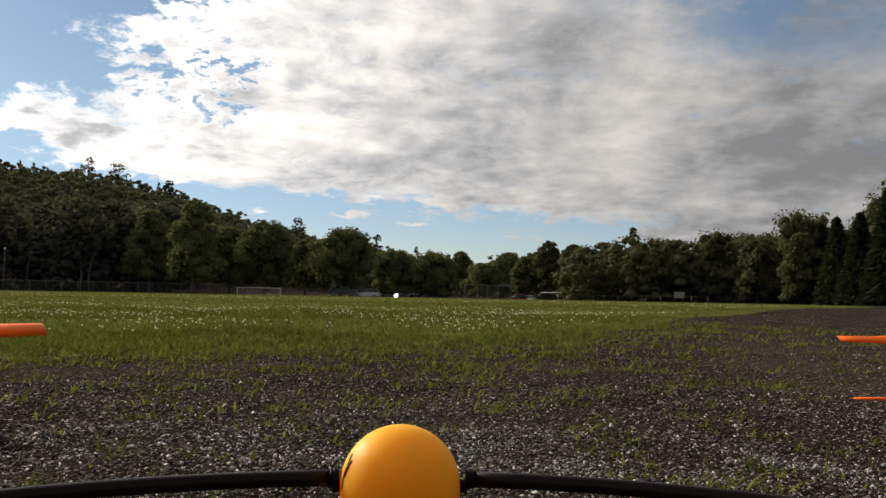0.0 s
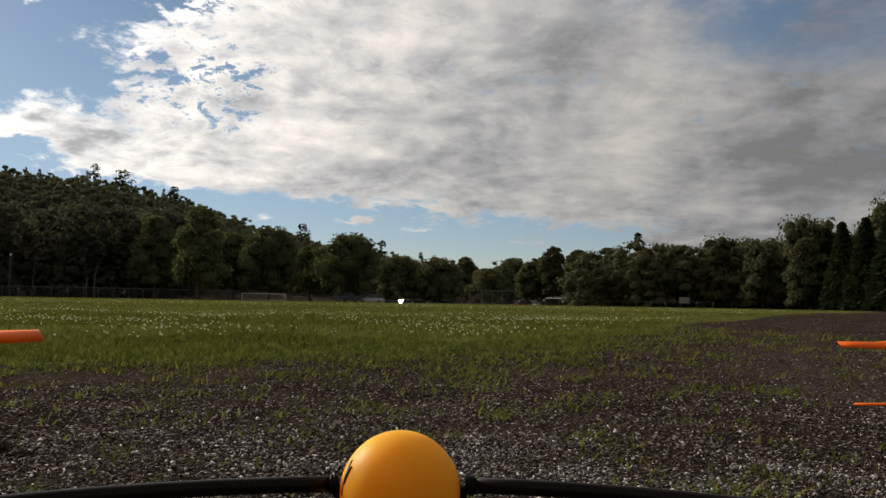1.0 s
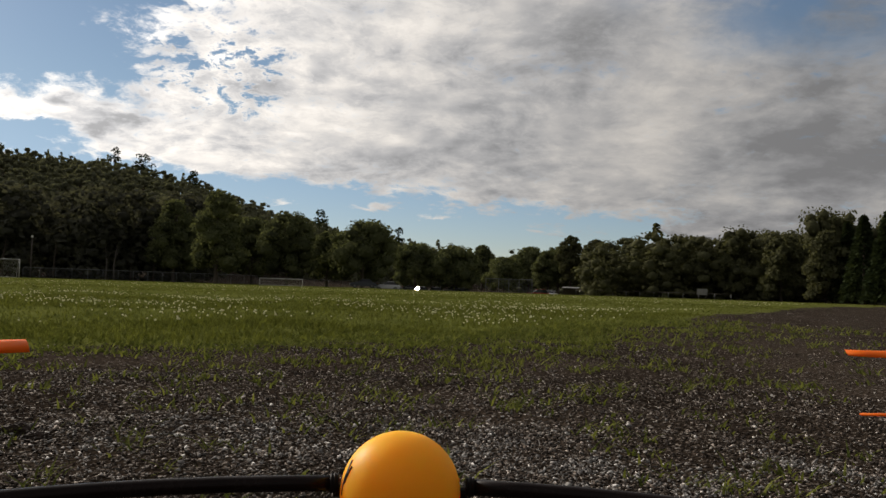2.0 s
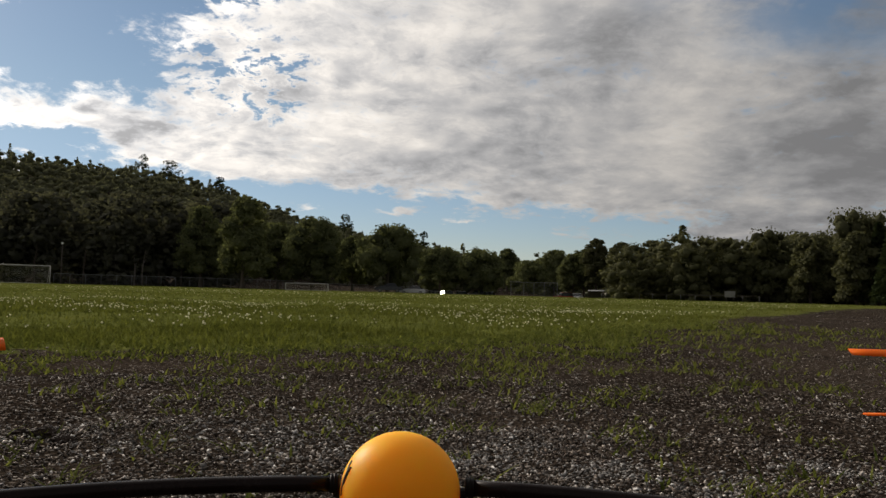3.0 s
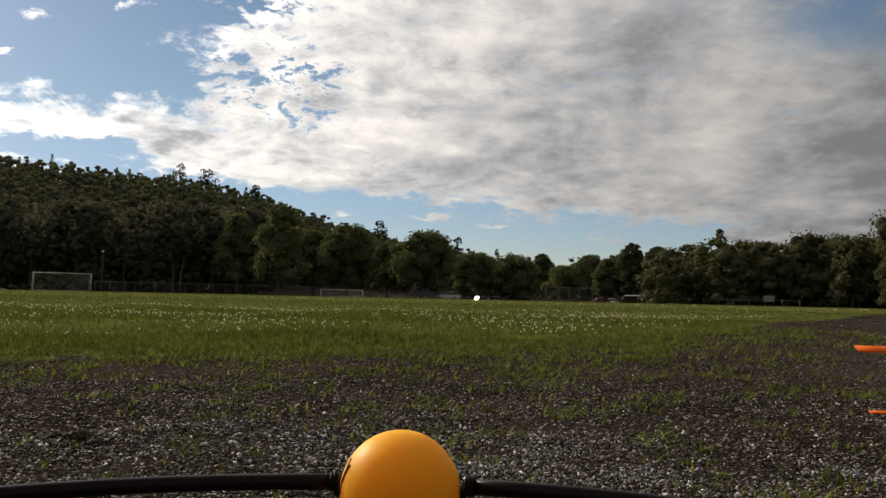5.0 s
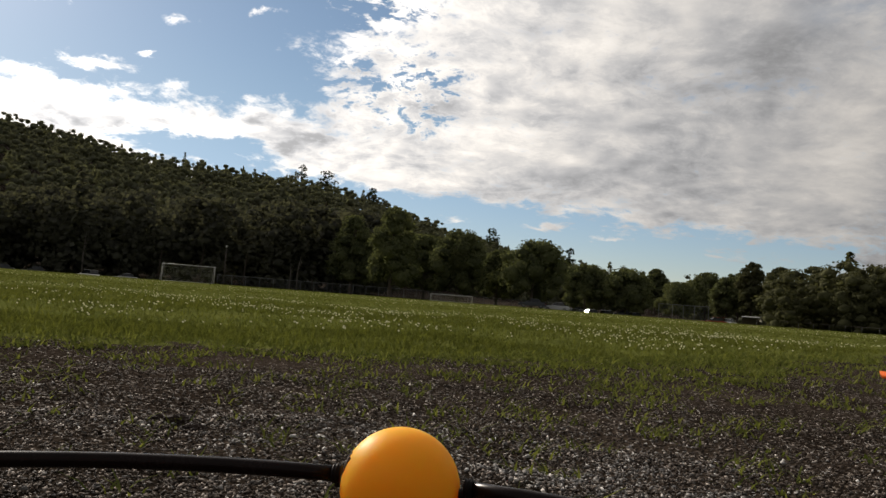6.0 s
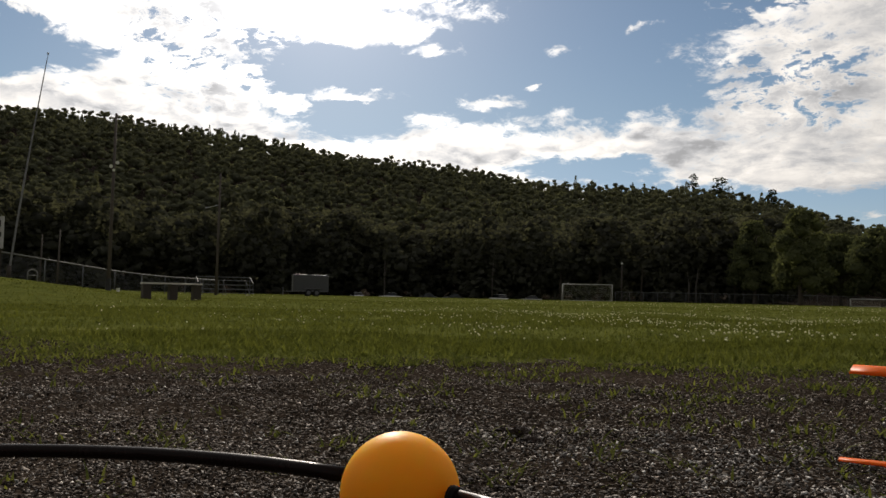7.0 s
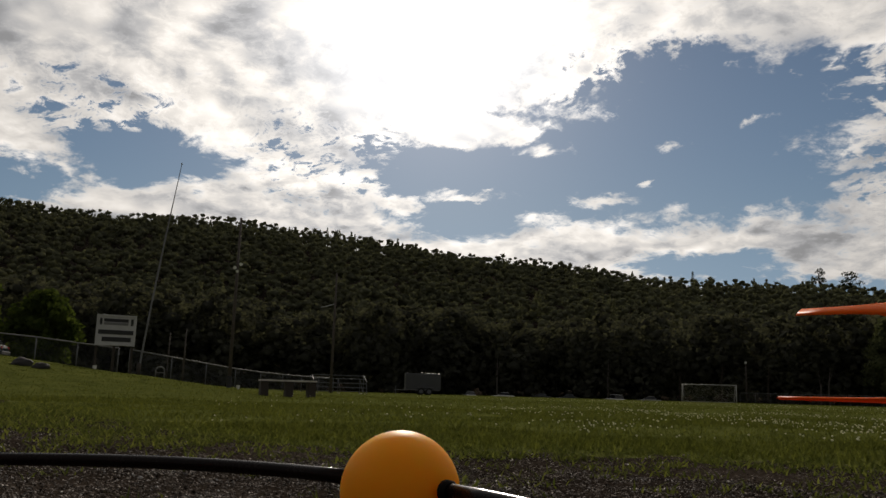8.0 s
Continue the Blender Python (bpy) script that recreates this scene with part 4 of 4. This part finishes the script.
for az, r, turn, paint, label, tall in ((2.75, 150, -57.6, CAR_WHITE, "white car with sun glinting off its window", 1.4), (1.75, 152, -58.2, CAR_WHITE, "white car with sun glinting off its window", 1.4),
                                        (0.85, 156, 95, CAR_DARK, "dark car parked at the far side of the field", 1.0), (-0.1, 151, -59.2, CAR_SILVER, "silver car with a glinting window across the field", 1.4),
                                        (3.9, 154, 80, CAR_DARK, "dark car parked at the far side of the field", 1.0), (-5.0, 150, 100, CAR_RED, "red car parked near the backstop", 1.2), (-5.9, 152, 160, CAR_WHITE, "white car parked near the backstop", 1.0),
                                        (43.5, 146, 130, CAR_WHITE, "white car parked before the dark woods", 1.0), (36.1, 141, 65, CAR_WHITE, "white car with a bright windscreen parked before the woods", 1.2),
                                        (33.9, 144, 120, CAR_SILVER, "silver car parked before the dark woods", 1.0), (39.2, 146, 130, CAR_DARK, "dark car parked before the dark woods", 1.0), (41.0, 147, 125, CAR_DARK, "dark car parked before the dark woods", 1.0),
                                        (6.9, 134, 98, CAR_DARK, "dark car parked before the maples", 1.0), (5.2, 136, 84, CAR_SILVER, "silver car parked before the maples", 1.0), (45.8, 146, 60, CAR_SILVER, "silver car parked beside the trailer", 1.0), (77.4, 52, 150, CAR_DARK, "dark car parked behind the fence", 1.2)):
    car(az, r, turn, paint, label, tall, 0.82 if tall == 1.4 else 1.0)


def backstop(az, r):
    ob = stand("backstop", az, r, "tall grey wire baseball backstop at the far field edge", "backstop", az)
    for x0, x1, y0, y1 in ((-3.6, -1.6, -1.2, 0), (-1.6, 1.6, 0, 0), (1.6, 3.6, 0, -1.2)):
        bm = bmesh.new()
        part("mesh_panel", sheet(bm, [(x0, y0, 0.03), (x1, y1, 0.03), (x1, y1, 2.5), (x0, y0, 2.5)]), CHAIN, ob)
        bm = bmesh.new()
        part("rail", tube(bm, [(x0, y0, 2.5), (x1, y1, 2.5)], 0.04, 7), FENCE_STEEL, ob)
    for x, y in ((-3.6, -1.2), (-1.6, 0), (0, 0), (1.6, 0), (3.6, -1.2)):
        bm = bmesh.new()
        part("post", tube(bm, [(x, y, -0.1), (x, y, 2.55)], 0.05, 7), FENCE_STEEL, ob)


backstop(-3.05, 132)


def dugout(az, r):
    ob = stand("dugout", az, r, "small open dugout shelter with a flat roof", "shelter", az)
    bm = bmesh.new()
    part("roof", box(bm, (0, 0, 1.15), (2.6, 1.4, 0.09), 0.01, pose(0, 0, 0, 5)), SIGN_GREY, ob)
    for x in (-1.2, 1.2):
        for y in (-0.6, 0.6):
            bm = bmesh.new()
            part("post", box(bm, (x, y, 0.5), (0.09, 0.09, 1.25), 0.006), WOOD_DARK, ob)
    bm = bmesh.new()
    part("back_wall", box(bm, (0, 0.63, 0.5), (2.28, 0.04, 1.05), 0.004), WOOD_DARK, ob)


dugout(-7.25, 131)


def score_board(az, r):
    ob = stand("notice_board", az, r, "small pale notice board on two posts", "sign", az)
    bm = bmesh.new()
    part("panel", box(bm, (0, 0, 0.95), (1.3, 0.06, 0.8), 0.01), PALE_RAIL, ob)
    for x in (-0.5, 0.5):
        bm = bmesh.new()
        part("post", box(bm, (x, 0.06, 0.6), (0.08, 0.06, 1.5), 0.006), WOOD_DARK, ob)


score_board(-15.8, 114)


def pipe_rack(az, r):
    ob = stand("pipe_rack", az, r, "small bent pale pipe stand on the grass", "rack", az + 20)
    bm = bmesh.new()
    arc = [(-0.22, 0, -0.05), (-0.22, 0, 0.42)] + [(-0.22 * math.cos(radians(k * 22.5)), 0, 0.42 + 0.16 * math.sin(radians(k * 22.5))) for k in range(1, 8)] + [(0.22, 0, 0.42), (0.22, 0, -0.05)]
    part("hoop", tube(bm, arc, 0.035, 8), PALE_RAIL, ob, smooth=True)
    bm = bmesh.new()
    part("cross_bar", tube(bm, [(-0.22, 0, 0.3), (0.22, 0, 0.3)], 0.02, 8), PALE_RAIL, ob, smooth=True)


def bucket(az, r, size):
    ob = stand("bucket", az, r, "white plastic bucket standing on the grass", "bucket", az, "buckets")
    bm = bmesh.new()
    part("shell", tube(bm, [(0, 0, 0), (0, 0, size * 0.98), (0, 0, size)], [size * 0.38, size * 0.48, size * 0.51], 16), WHITE, ob, smooth=False)
    bm = bmesh.new()
    part("bail", tube(bm, [(size * 0.5 * math.cos(radians(k)), size * 0.18, size * 0.8 + size * 0.3 * math.sin(radians(k)) - size * 0.1) for k in range(0, 181, 30)], size * 0.02, 6), GALV, ob)


pipe_rack(66.0, 44)
bucket(61.0, 39.5, 0.17)
bucket(69.9, 37.5, 0.18)


def boulder(az, r, size, seed):
    bm = bmesh.new()
    bmesh.ops.create_icosphere(bm, subdivisions=3, radius=1)
    for v in bm.verts:
        v.co *= 1 + 0.22 * noise.noise(v.co * 1.3 + Vector((seed, 0, 0))) + 0.08 * noise.noise(v.co * 4)
        v.co = Vector((v.co.x * size * 1.25, v.co.y * size, max(-0.35, v.co.z) * size * 0.75))
    ob = part("boulder", bm, BOULDER_MAT)
    ob.matrix_world = Matrix.Translation(on_land(az, r) + Vector((0, 0, 0.2 * size))) @ pose(0, 0, 0, 0, 0, seed * 40)
    tagged(ob, "dark rounded boulder lying on the grass", "rock", "boulders")


boulder(74.0, 29, 0.26, 1)
boulder(72.9, 28.5, 0.2, 2)

# ---- hoop with the ball ----


def propeller(ob, centre, axis, spin, steep=1.0):
    """Two swept blades with a hub."""
    bm = bmesh.new()
    side = Vector((-axis.y, axis.x, 0))
    for flip in (1, -1):
        rows = []
        for i in range(13):
            t = i / 12
            chord = 0.0045 + 0.0185 * math.sin(math.pi * min(1, t * 1.15 + 0.12)) ** 0.8 * (1 if t < 0.5 else math.sqrt(max(0.012, 1 - ((t - 0.5) / 0.5) ** 2)))
            tw = math.radians(44 - 24 * t) * spin * steep
            c = centre + axis * flip * (0.006 + 0.068 * t)
            e = side * flip * math.cos(tw) + Vector((0, 0, 1)) * math.sin(tw)
            up = Vector((0, 0, 1)) * math.cos(tw) - side * flip * math.sin(tw)
            th = 0.0011 * (1.1 - 0.6 * t)
            rows.append([bm.verts.new(c + e * chord * u + up * th * w) for u, w in ((-0.5, 0), (-0.2, 0.9), (0.2, 0.7), (0.5, 0), (0.2, -0.5), (-0.2, -0.4))])
        for a, b in zip(rows, rows[1:]):
            for j in range(6):
                bm.faces.new((a[j], a[(j + 1) % 6], b[(j + 1) % 6], b[j]))
        bm.faces.new(rows[0][::-1]), bm.faces.new(rows[-1])
    tube(bm, [centre + Vector((0, 0, -0.004)), centre + Vector((0, 0, 0.004))], 0.0075, 14)
    bmesh.ops.recalc_face_normals(bm, faces=bm.faces)
    part("propeller", bm, BLADE_MAT, ob, "orange plastic propeller", True)


def hoop_frame():
    """A light hoop standing on thin legs, with a ball at its front and two propellers."""
    m = held(3.17, 2.96, -1.5, 0.0)
    at = m @ Matrix.Translation((FROM_BALL.x, FROM_BALL.y + 0.0025, 0.0)) @ pose(0, 0, 0, -90, 0, 0) @ pose(0, 0, 0, 0, 1.7, 0)
    ob = thing("drone_hoop", at, "dark brown tube hoop with an orange ball and propellers", "drone")
    inv = at.inverted()
    R = 0.278
    part_ring = bmesh.new()
    n = 96
    gap = 0.024
    pts = [(R * math.sin(a), R * math.cos(a), 0) for a in (gap * 3.4 + (2 * math.pi - gap * 6.8) * i / n for i in range(n + 1))]
    tube(part_ring, pts, 0.0027, 14)
    part("tube_hoop", part_ring, HOOP_MAT, ob, smooth=True)
    for s in (-1, 1):
        bm = bmesh.new()
        span = [0.0715, 0.0728, 0.0736, 0.0748, 0.0756, 0.0770, 0.0778, 0.0792, 0.0800, 0.0822] if s < 0 else [0.0765, 0.0778, 0.0790, 0.0802, 0.0812, 0.0826, 0.0836, 0.0848, 0.0858, 0.0870]
        tube(bm, [(R * math.sin(s * a * 1.02), R * math.cos(a * 1.02), 0) for a in span], [0.0028, 0.0036, 0.0031, 0.0031, 0.0036, 0.0036, 0.0031, 0.0031, 0.0035, 0.0028], 14)
        part("collar", bm, COLLAR_MAT, ob, "black ribbed collar", True)
    ball_at = inv @ BALL
    bm = bmesh.new()
    bmesh.ops.create_uvsphere(bm, u_segments=64, v_segments=40, radius=0.02)
    bmesh.ops.translate(bm, verts=bm.verts, vec=ball_at)
    ball = part("ball", bm, ORANGE, ob, "orange table tennis ball", True)

    def print_line(angles, width):
        bm2 = bmesh.new()
        pts2 = [ball_at + Vector((math.sin(u) * math.cos(v), -math.cos(u) * math.cos(v), math.sin(v))) * 0.02 for u, v in angles]
        tube(bm2, pts2, width, 5)
        part("printed_mark", bm2, PRINT, ball, "dark worn print")

    print_line([(-1.13 - 0.012 * k, 0.52 - 0.06 * k) for k in range(6)], 0.00045)
    print_line([(-1.23, 0.02 + 0.055 * k) for k in range(8)], 0.0003)
    print_line([(-1.29 + 0.03 * k, 0.60 - 0.07 * k) for k in range(4)], 0.0004)
    bm = bmesh.new()
    tube(bm, [ball_at + Vector((-0.0222, 0, 0)), ball_at + Vector((0.0222, 0, 0))], 0.0022, 10)
    part("ball_pin", bm, COLLAR_MAT, ob)
    for a in (0, 120, 240):
        top = Vector((R * math.sin(radians(a)), R * math.cos(radians(a)), 0))
        if a == 0:
            top = ball_at + Vector((0, 0, -0.0195))
        foot = at @ top
        foot.z = height(foot.x, foot.y) - 0.004
        bm = bmesh.new()
        part("leg", tube(bm, [top, inv @ foot], 0.0022, 8), HOOP_MAT, ob, smooth=True)
    for hub, aim, rim, spin in ((Vector((-0.122, 0.088, 0.252)), (0.80, 0.60), 265, 1), (Vector((0.203, 0.268, 0.2480)), (-0.998, 0.055), 62, -1)):
        local = inv @ hub
        bm = bmesh.new()
        base = local + Vector((0, 0, -0.03 if spin > 0 else -0.0165))
        part("motor", tube(bm, [base, base + Vector((0, 0, 0.006)), local + Vector((0, 0, -0.005)), local + Vector((0, 0, 0.004))], [0.009, 0.0115, 0.0115, 0.004], 16), COLLAR_MAT, ob, smooth=True)
        bm = bmesh.new()
        root = Vector((R * math.sin(radians(rim)), R * math.cos(radians(rim)), 0))
        part("arm", tube(bm, [root, (root + base) / 2 + Vector((0, 0, -0.004)), base], 0.004, 10), HOOP_MAT, ob, smooth=True)
        axis = inv.to_3x3() @ Vector((aim[0], aim[1], 0))
        axis.z = 0
        axis.normalize()
        for centre, heading, way, steep in ((local, axis, spin, 1.0), (base + Vector((0, 0, -0.001)), Matrix.Rotation(radians(-9 * spin), 3, "Z") @ axis, -spin, 0.3)):
            propeller(ob, centre, heading, way, steep)


hoop_frame()

# ---- gravel, grass and clover ----


def sector(rng, n, r0, r1, az0=-36.0, az1=84.0):
    r = np.sqrt(r0 * r0 + (r1 * r1 - r0 * r0) * rng.rand(n))
    a = np.radians(az0 + (az1 - az0) * rng.rand(n))
    return -np.sin(a) * r, np.cos(a) * r, r


def stone_moulds(rng, count):
    out = []
    for _ in range(count):
        bm = bmesh.new()
        for _ in range(6):
            v = rng.normal(size=3)
            v /= np.linalg.norm(v)
            bm.verts.new(v * (0.8 + 0.4 * rng.rand()) * np.array([1, 0.8, 0.55]))
        bmesh.ops.convex_hull(bm, input=bm.verts)
        for v in [v for v in bm.verts if not v.link_faces]:
            bm.verts.remove(v)
        bmesh.ops.triangulate(bm, faces=bm.faces)
        bm.verts.index_update()
        out.append((np.array([v.co[:] for v in bm.verts]), np.array([[v.index for v in f.verts] for f in bm.faces])))
        bm.free()
    return out


def stones(name, label, material_, x, y, size, rng):
    moulds = stone_moulds(rng, 10)
    kind = rng.randint(0, 10, len(x))
    vs, fs, at = [], [], 0
    for k, (V, F) in enumerate(moulds):
        i = np.where(kind == k)[0]
        a = rng.rand(len(i)) * 6.283
        ca, sa = np.cos(a)[:, None], np.sin(a)[:, None]
        s = size[i][:, None]
        tilt = rng.normal(size=(len(i), 1)) * 0.35
        W = np.stack([(V[:, 0] * ca - V[:, 1] * sa) * s + x[i][:, None], (V[:, 0] * sa + V[:, 1] * ca) * s + y[i][:, None],
                      (V[:, 2] + V[:, 0] * tilt) * s + (land(x[i], y[i]) + size[i] * (0.2 + 0.4 * rng.rand(len(i))))[:, None]], -1)
        vs.append(W.reshape(-1, 3))
        fs.append((F[None] + (at + np.arange(len(i)) * len(V))[:, None, None]).reshape(-1, 3))
        at += len(i) * len(V)
    ob = bulk_mesh(name, np.vstack(vs), np.vstack(fs), material_)
    tagged(ob, label, "gravel", kind="stuff")


def build_gravel():
    rng = np.random.RandomState(77)
    x1, y1, r1 = sector(rng, 74000, 0.55, 2.6, -32, 79)
    x4, y4, r4 = sector(rng, 50000, 0.9, 1.7, -32, 79)
    x2, y2, r2 = sector(rng, 22000, 2.5, 4.6, -32, 79)
    x3, y3, r3 = sector(rng, 9000, 4.4, 18.0, -34, 15)
    x, y, r = np.concatenate([x1, x2, x3, x4]), np.concatenate([y1, y2, y3, y4]), np.concatenate([r1, r2, r3, r4])
    bare = 1 - smooth01((turf(x, y) - 0.35) / 0.6)
    keep = rng.rand(len(x)) < bare * (0.55 + 0.45 * smooth01(0.5 + wave(x, y, 0.7, 31)))
    x, y, r = x[keep], y[keep], r[keep]
    size = (0.0022 + 0.0022 * rng.rand(len(x)) ** 2 + 0.0022 * (rng.rand(len(x)) < 0.05)) * (1 + 0.16 * np.clip(r - 1.2, 0, 8))
    band = np.exp(-((y - 1.36 - 0.06 * wave(x, y, 0.8, 35)) / 0.15) ** 2) * (x > -0.6)
    drift = 0
    for px, py, wide in ((-0.33, 1.53, 0.12), (0.09, 1.25, 0.09), (0.32, 1.21, 0.11), (0.62, 1.24, 0.10)):
        drift = drift + np.exp(-((x - px) / (wide * 1.6)) ** 2 - ((y - py) / wide) ** 2)
    pale = rng.rand(len(x)) < 0.015 + 0.13 * np.exp(-((x + 0.25) / 0.6) ** 2 - ((y - 1.5) / 0.5) ** 2) + 0.4 * np.clip(drift, 0, 1) * smooth01(0.6 + 0.8 * wave(x, y, 0.2, 36)) + 0.5 * band * smooth01(0.25 + 0.9 * wave(x, y, 0.3, 33)) + 0.05 * smooth01(wave(x, y, 0.9, 34)) * (r < 3.5)
    stones("gravel", "dark grey crushed gravel with brown soil between", STONE, x[~pale], y[~pale], size[~pale], rng)
    stones("pale_gravel", "pale limestone chips among the darker gravel", PALE, x[pale], y[pale], size[pale] * 1.25, rng)


def blades(name, label, material_, x, y, tall, wide, rng, bend=0.5, category="grass"):
    n = len(x)
    z = land(x, y)
    a = rng.rand(n) * 6.283
    d = np.stack([np.cos(a), np.sin(a), np.zeros(n)], 1)
    s = np.stack([-np.sin(a), np.cos(a), np.zeros(n)], 1) * (wide / 2)[:, None]
    root = np.stack([x, y, z - 0.004], 1)
    lean = (bend * (0.3 + rng.rand(n)) * tall)[:, None]
    up = np.array([0, 0, 1.0]) * tall[:, None]
    mid, tip = root + up * 0.55 + d * lean * 0.3, root + up + d * lean
    V = np.stack([root - s, root + s, mid + s * 0.75, mid - s * 0.75, tip], 1).reshape(-1, 3)
    i = np.arange(n)[:, None] * 5
    F = np.vstack([i + np.array([0, 1, 2]), i + np.array([0, 2, 3]), i + np.array([3, 2, 4])])
    ob = bulk_mesh(name, V, F, material_)
    return tagged(ob, label, category, kind="stuff")


def build_grass():
    rng = np.random.RandomState(99)
    xs, ys, rs = [], [], []
    for n, r0, r1 in ((52000, 1.4, 5.5), (62000, 5, 13), (50000, 12, 34), (36000, 32, 110)):
        x, y, r = sector(rng, n, r0, r1)
        xs.append(x), ys.append(y), rs.append(r)
    x, y, r = np.concatenate(xs), np.concatenate(ys), np.concatenate(rs)
    t = turf(x, y)
    keep = rng.rand(len(x)) < t ** 1.2
    x, y, r, t = x[keep], y[keep], r[keep], t[keep]
    grow = 0.35 + 0.65 * smooth01((t - 0.3) / 0.7)
    tall = (0.014 + 0.034 * rng.rand(len(x)) ** 2) * grow * (1 + 0.25 * wave(x, y, 1.5, 41)) * (1 + r / 260)
    wide = 0.0032 + 0.0015 * r ** 0.85
    blades("field_grass", "rough mown green grass with clover", GRASS, x, y, tall, wide, rng, 1.1)
    # weeds and tufts standing in the gravel
    cx, cy, cr = sector(rng, 46000, 0.75, 9.0)
    edge = np.interp(cx, EDGE_X, EDGE_Y)
    near = np.exp(-np.clip(edge - cy, 0, 9) / 2.3)
    patch = (0.2 + 0.8 * smooth01(0.3 + 0.9 * wave(cx, cy, 0.6, 45))) * (0.16 + 0.8 * np.exp(-((cx - 0.1 - 0.05 * cy) / 0.75) ** 2))
    rim = np.where(cx > 1.2, 0.12, 0.4) * np.exp(-((edge - cy - 0.25) / 0.55) ** 2) * smooth01(0.6 + 0.8 * wave(cx, cy, 0.5, 46))
    keep = (rng.rand(len(cx)) < (0.10 + 0.8 * near) * patch + rim) & (turf(cx, cy) < 0.9)
    cx, cy, cr = cx[keep], cy[keep], cr[keep]
    k = 9
    x = (cx[:, None] + rng.normal(size=(len(cx), k)) * (0.011 + 0.006 * cr[:, None])).ravel()
    y = (cy[:, None] + rng.normal(size=(len(cx), k)) * (0.011 + 0.006 * cr[:, None])).ravel()
    r = np.repeat(cr, k)
    tall = (0.009 + 0.024 * rng.rand(len(x)) ** 1.4) * (0.8 + 0.10 * r)
    blades("weeds", "short yellow-green weeds sprouting through gravel", DRY, x, y, tall, 0.0028 + 0.0016 * r, rng, 1.9, "weeds")


def build_clover():
    rng = np.random.RandomState(123)
    x1, y1, r1 = sector(rng, 9000, 4.5, 14.0, -20, 62)
    x2, y2, r2 = sector(rng, 13000, 13.0, 60.0, -22, 62)
    x, y, r = np.concatenate([x1, x2]), np.concatenate([y1, y2]), np.concatenate([r1, r2])
    az = np.degrees(np.arctan2(-x, y))
    dens = smooth01(0.5 + 0.6 * wave(x, y, 3.2, 51)) * smooth01(0.65 + 0.5 * wave(x, y, 0.9, 52)) * (0.1 + 0.9 * smooth01((48 - az) / 18))
    keep = (rng.rand(len(x)) < dens * 0.8 * np.where(r > 13, 0.75, 1.0)) & (turf(x, y) > 0.97)
    x, y, r = x[keep], y[keep], r[keep]
    bm = bmesh.new()
    bmesh.ops.create_icosphere(bm, subdivisions=1, radius=1)
    V, F = np.array([v.co[:] for v in bm.verts]), np.array([[v.index for v in f.verts] for f in bm.faces])
    bm.free()
    s = (0.0042 + 0.0030 * rng.rand(len(x)))[:, None, None] * (1 + r / 40)[:, None, None]
    P = np.stack([x, y, land(x, y) + 0.045 + 0.03 * rng.rand(len(x))], 1)
    W = (V[None] * s * np.array([1, 1, 0.85]) + P[:, None]).reshape(-1, 3)
    ob = bulk_mesh("clover_flowers", W, (F[None] + (np.arange(len(x)) * len(V))[:, None, None]).reshape(-1, 3), PETAL, True)
    tagged(ob, "white clover heads scattered through the grass", "flowers", kind="stuff")
    blades("clover_stems", "thin green clover stems", GRASS, x, y, P[:, 2] - land(x, y), np.full(len(x), 0.003) * (1 + r / 30), rng, 0.0)


build_gravel()
build_grass()
build_clover()


SOIL = plain("damp_soil", (0.03, 0.018, 0.012), 0.95, scale=60, spread=0.6, bumpy=0.9)


def dirt_clod(x, y, size, seed):
    """A ragged lump of earth."""
    bm = bmesh.new()
    bmesh.ops.create_icosphere(bm, subdivisions=4, radius=1)
    for v in bm.verts:
        v.co *= 1 + 0.5 * noise.noise(v.co * 1.6 + Vector((seed, 0, 0))) + 0.35 * noise.noise(v.co * 4 + Vector((0, seed, 0))) + 0.16 * noise.noise(v.co * 10)
        v.co = Vector((v.co.x * size * 1.5, v.co.y * size, max(-0.3, v.co.z) * size * 0.75))
    ob = part("dirt_clod", bm, SOIL)
    ob.matrix_world = Matrix.Translation((x, y, height(x, y)))
    tagged(ob, "small clod of dark damp soil on gravel", "soil", "dirt clods")


for cx, cy, size, seed in ((-0.75, 1.42, 0.022, 3), (-0.70, 1.385, 0.014, 5), (-0.805, 1.44, 0.011, 7)):
    dirt_clod(cx, cy, size, seed)
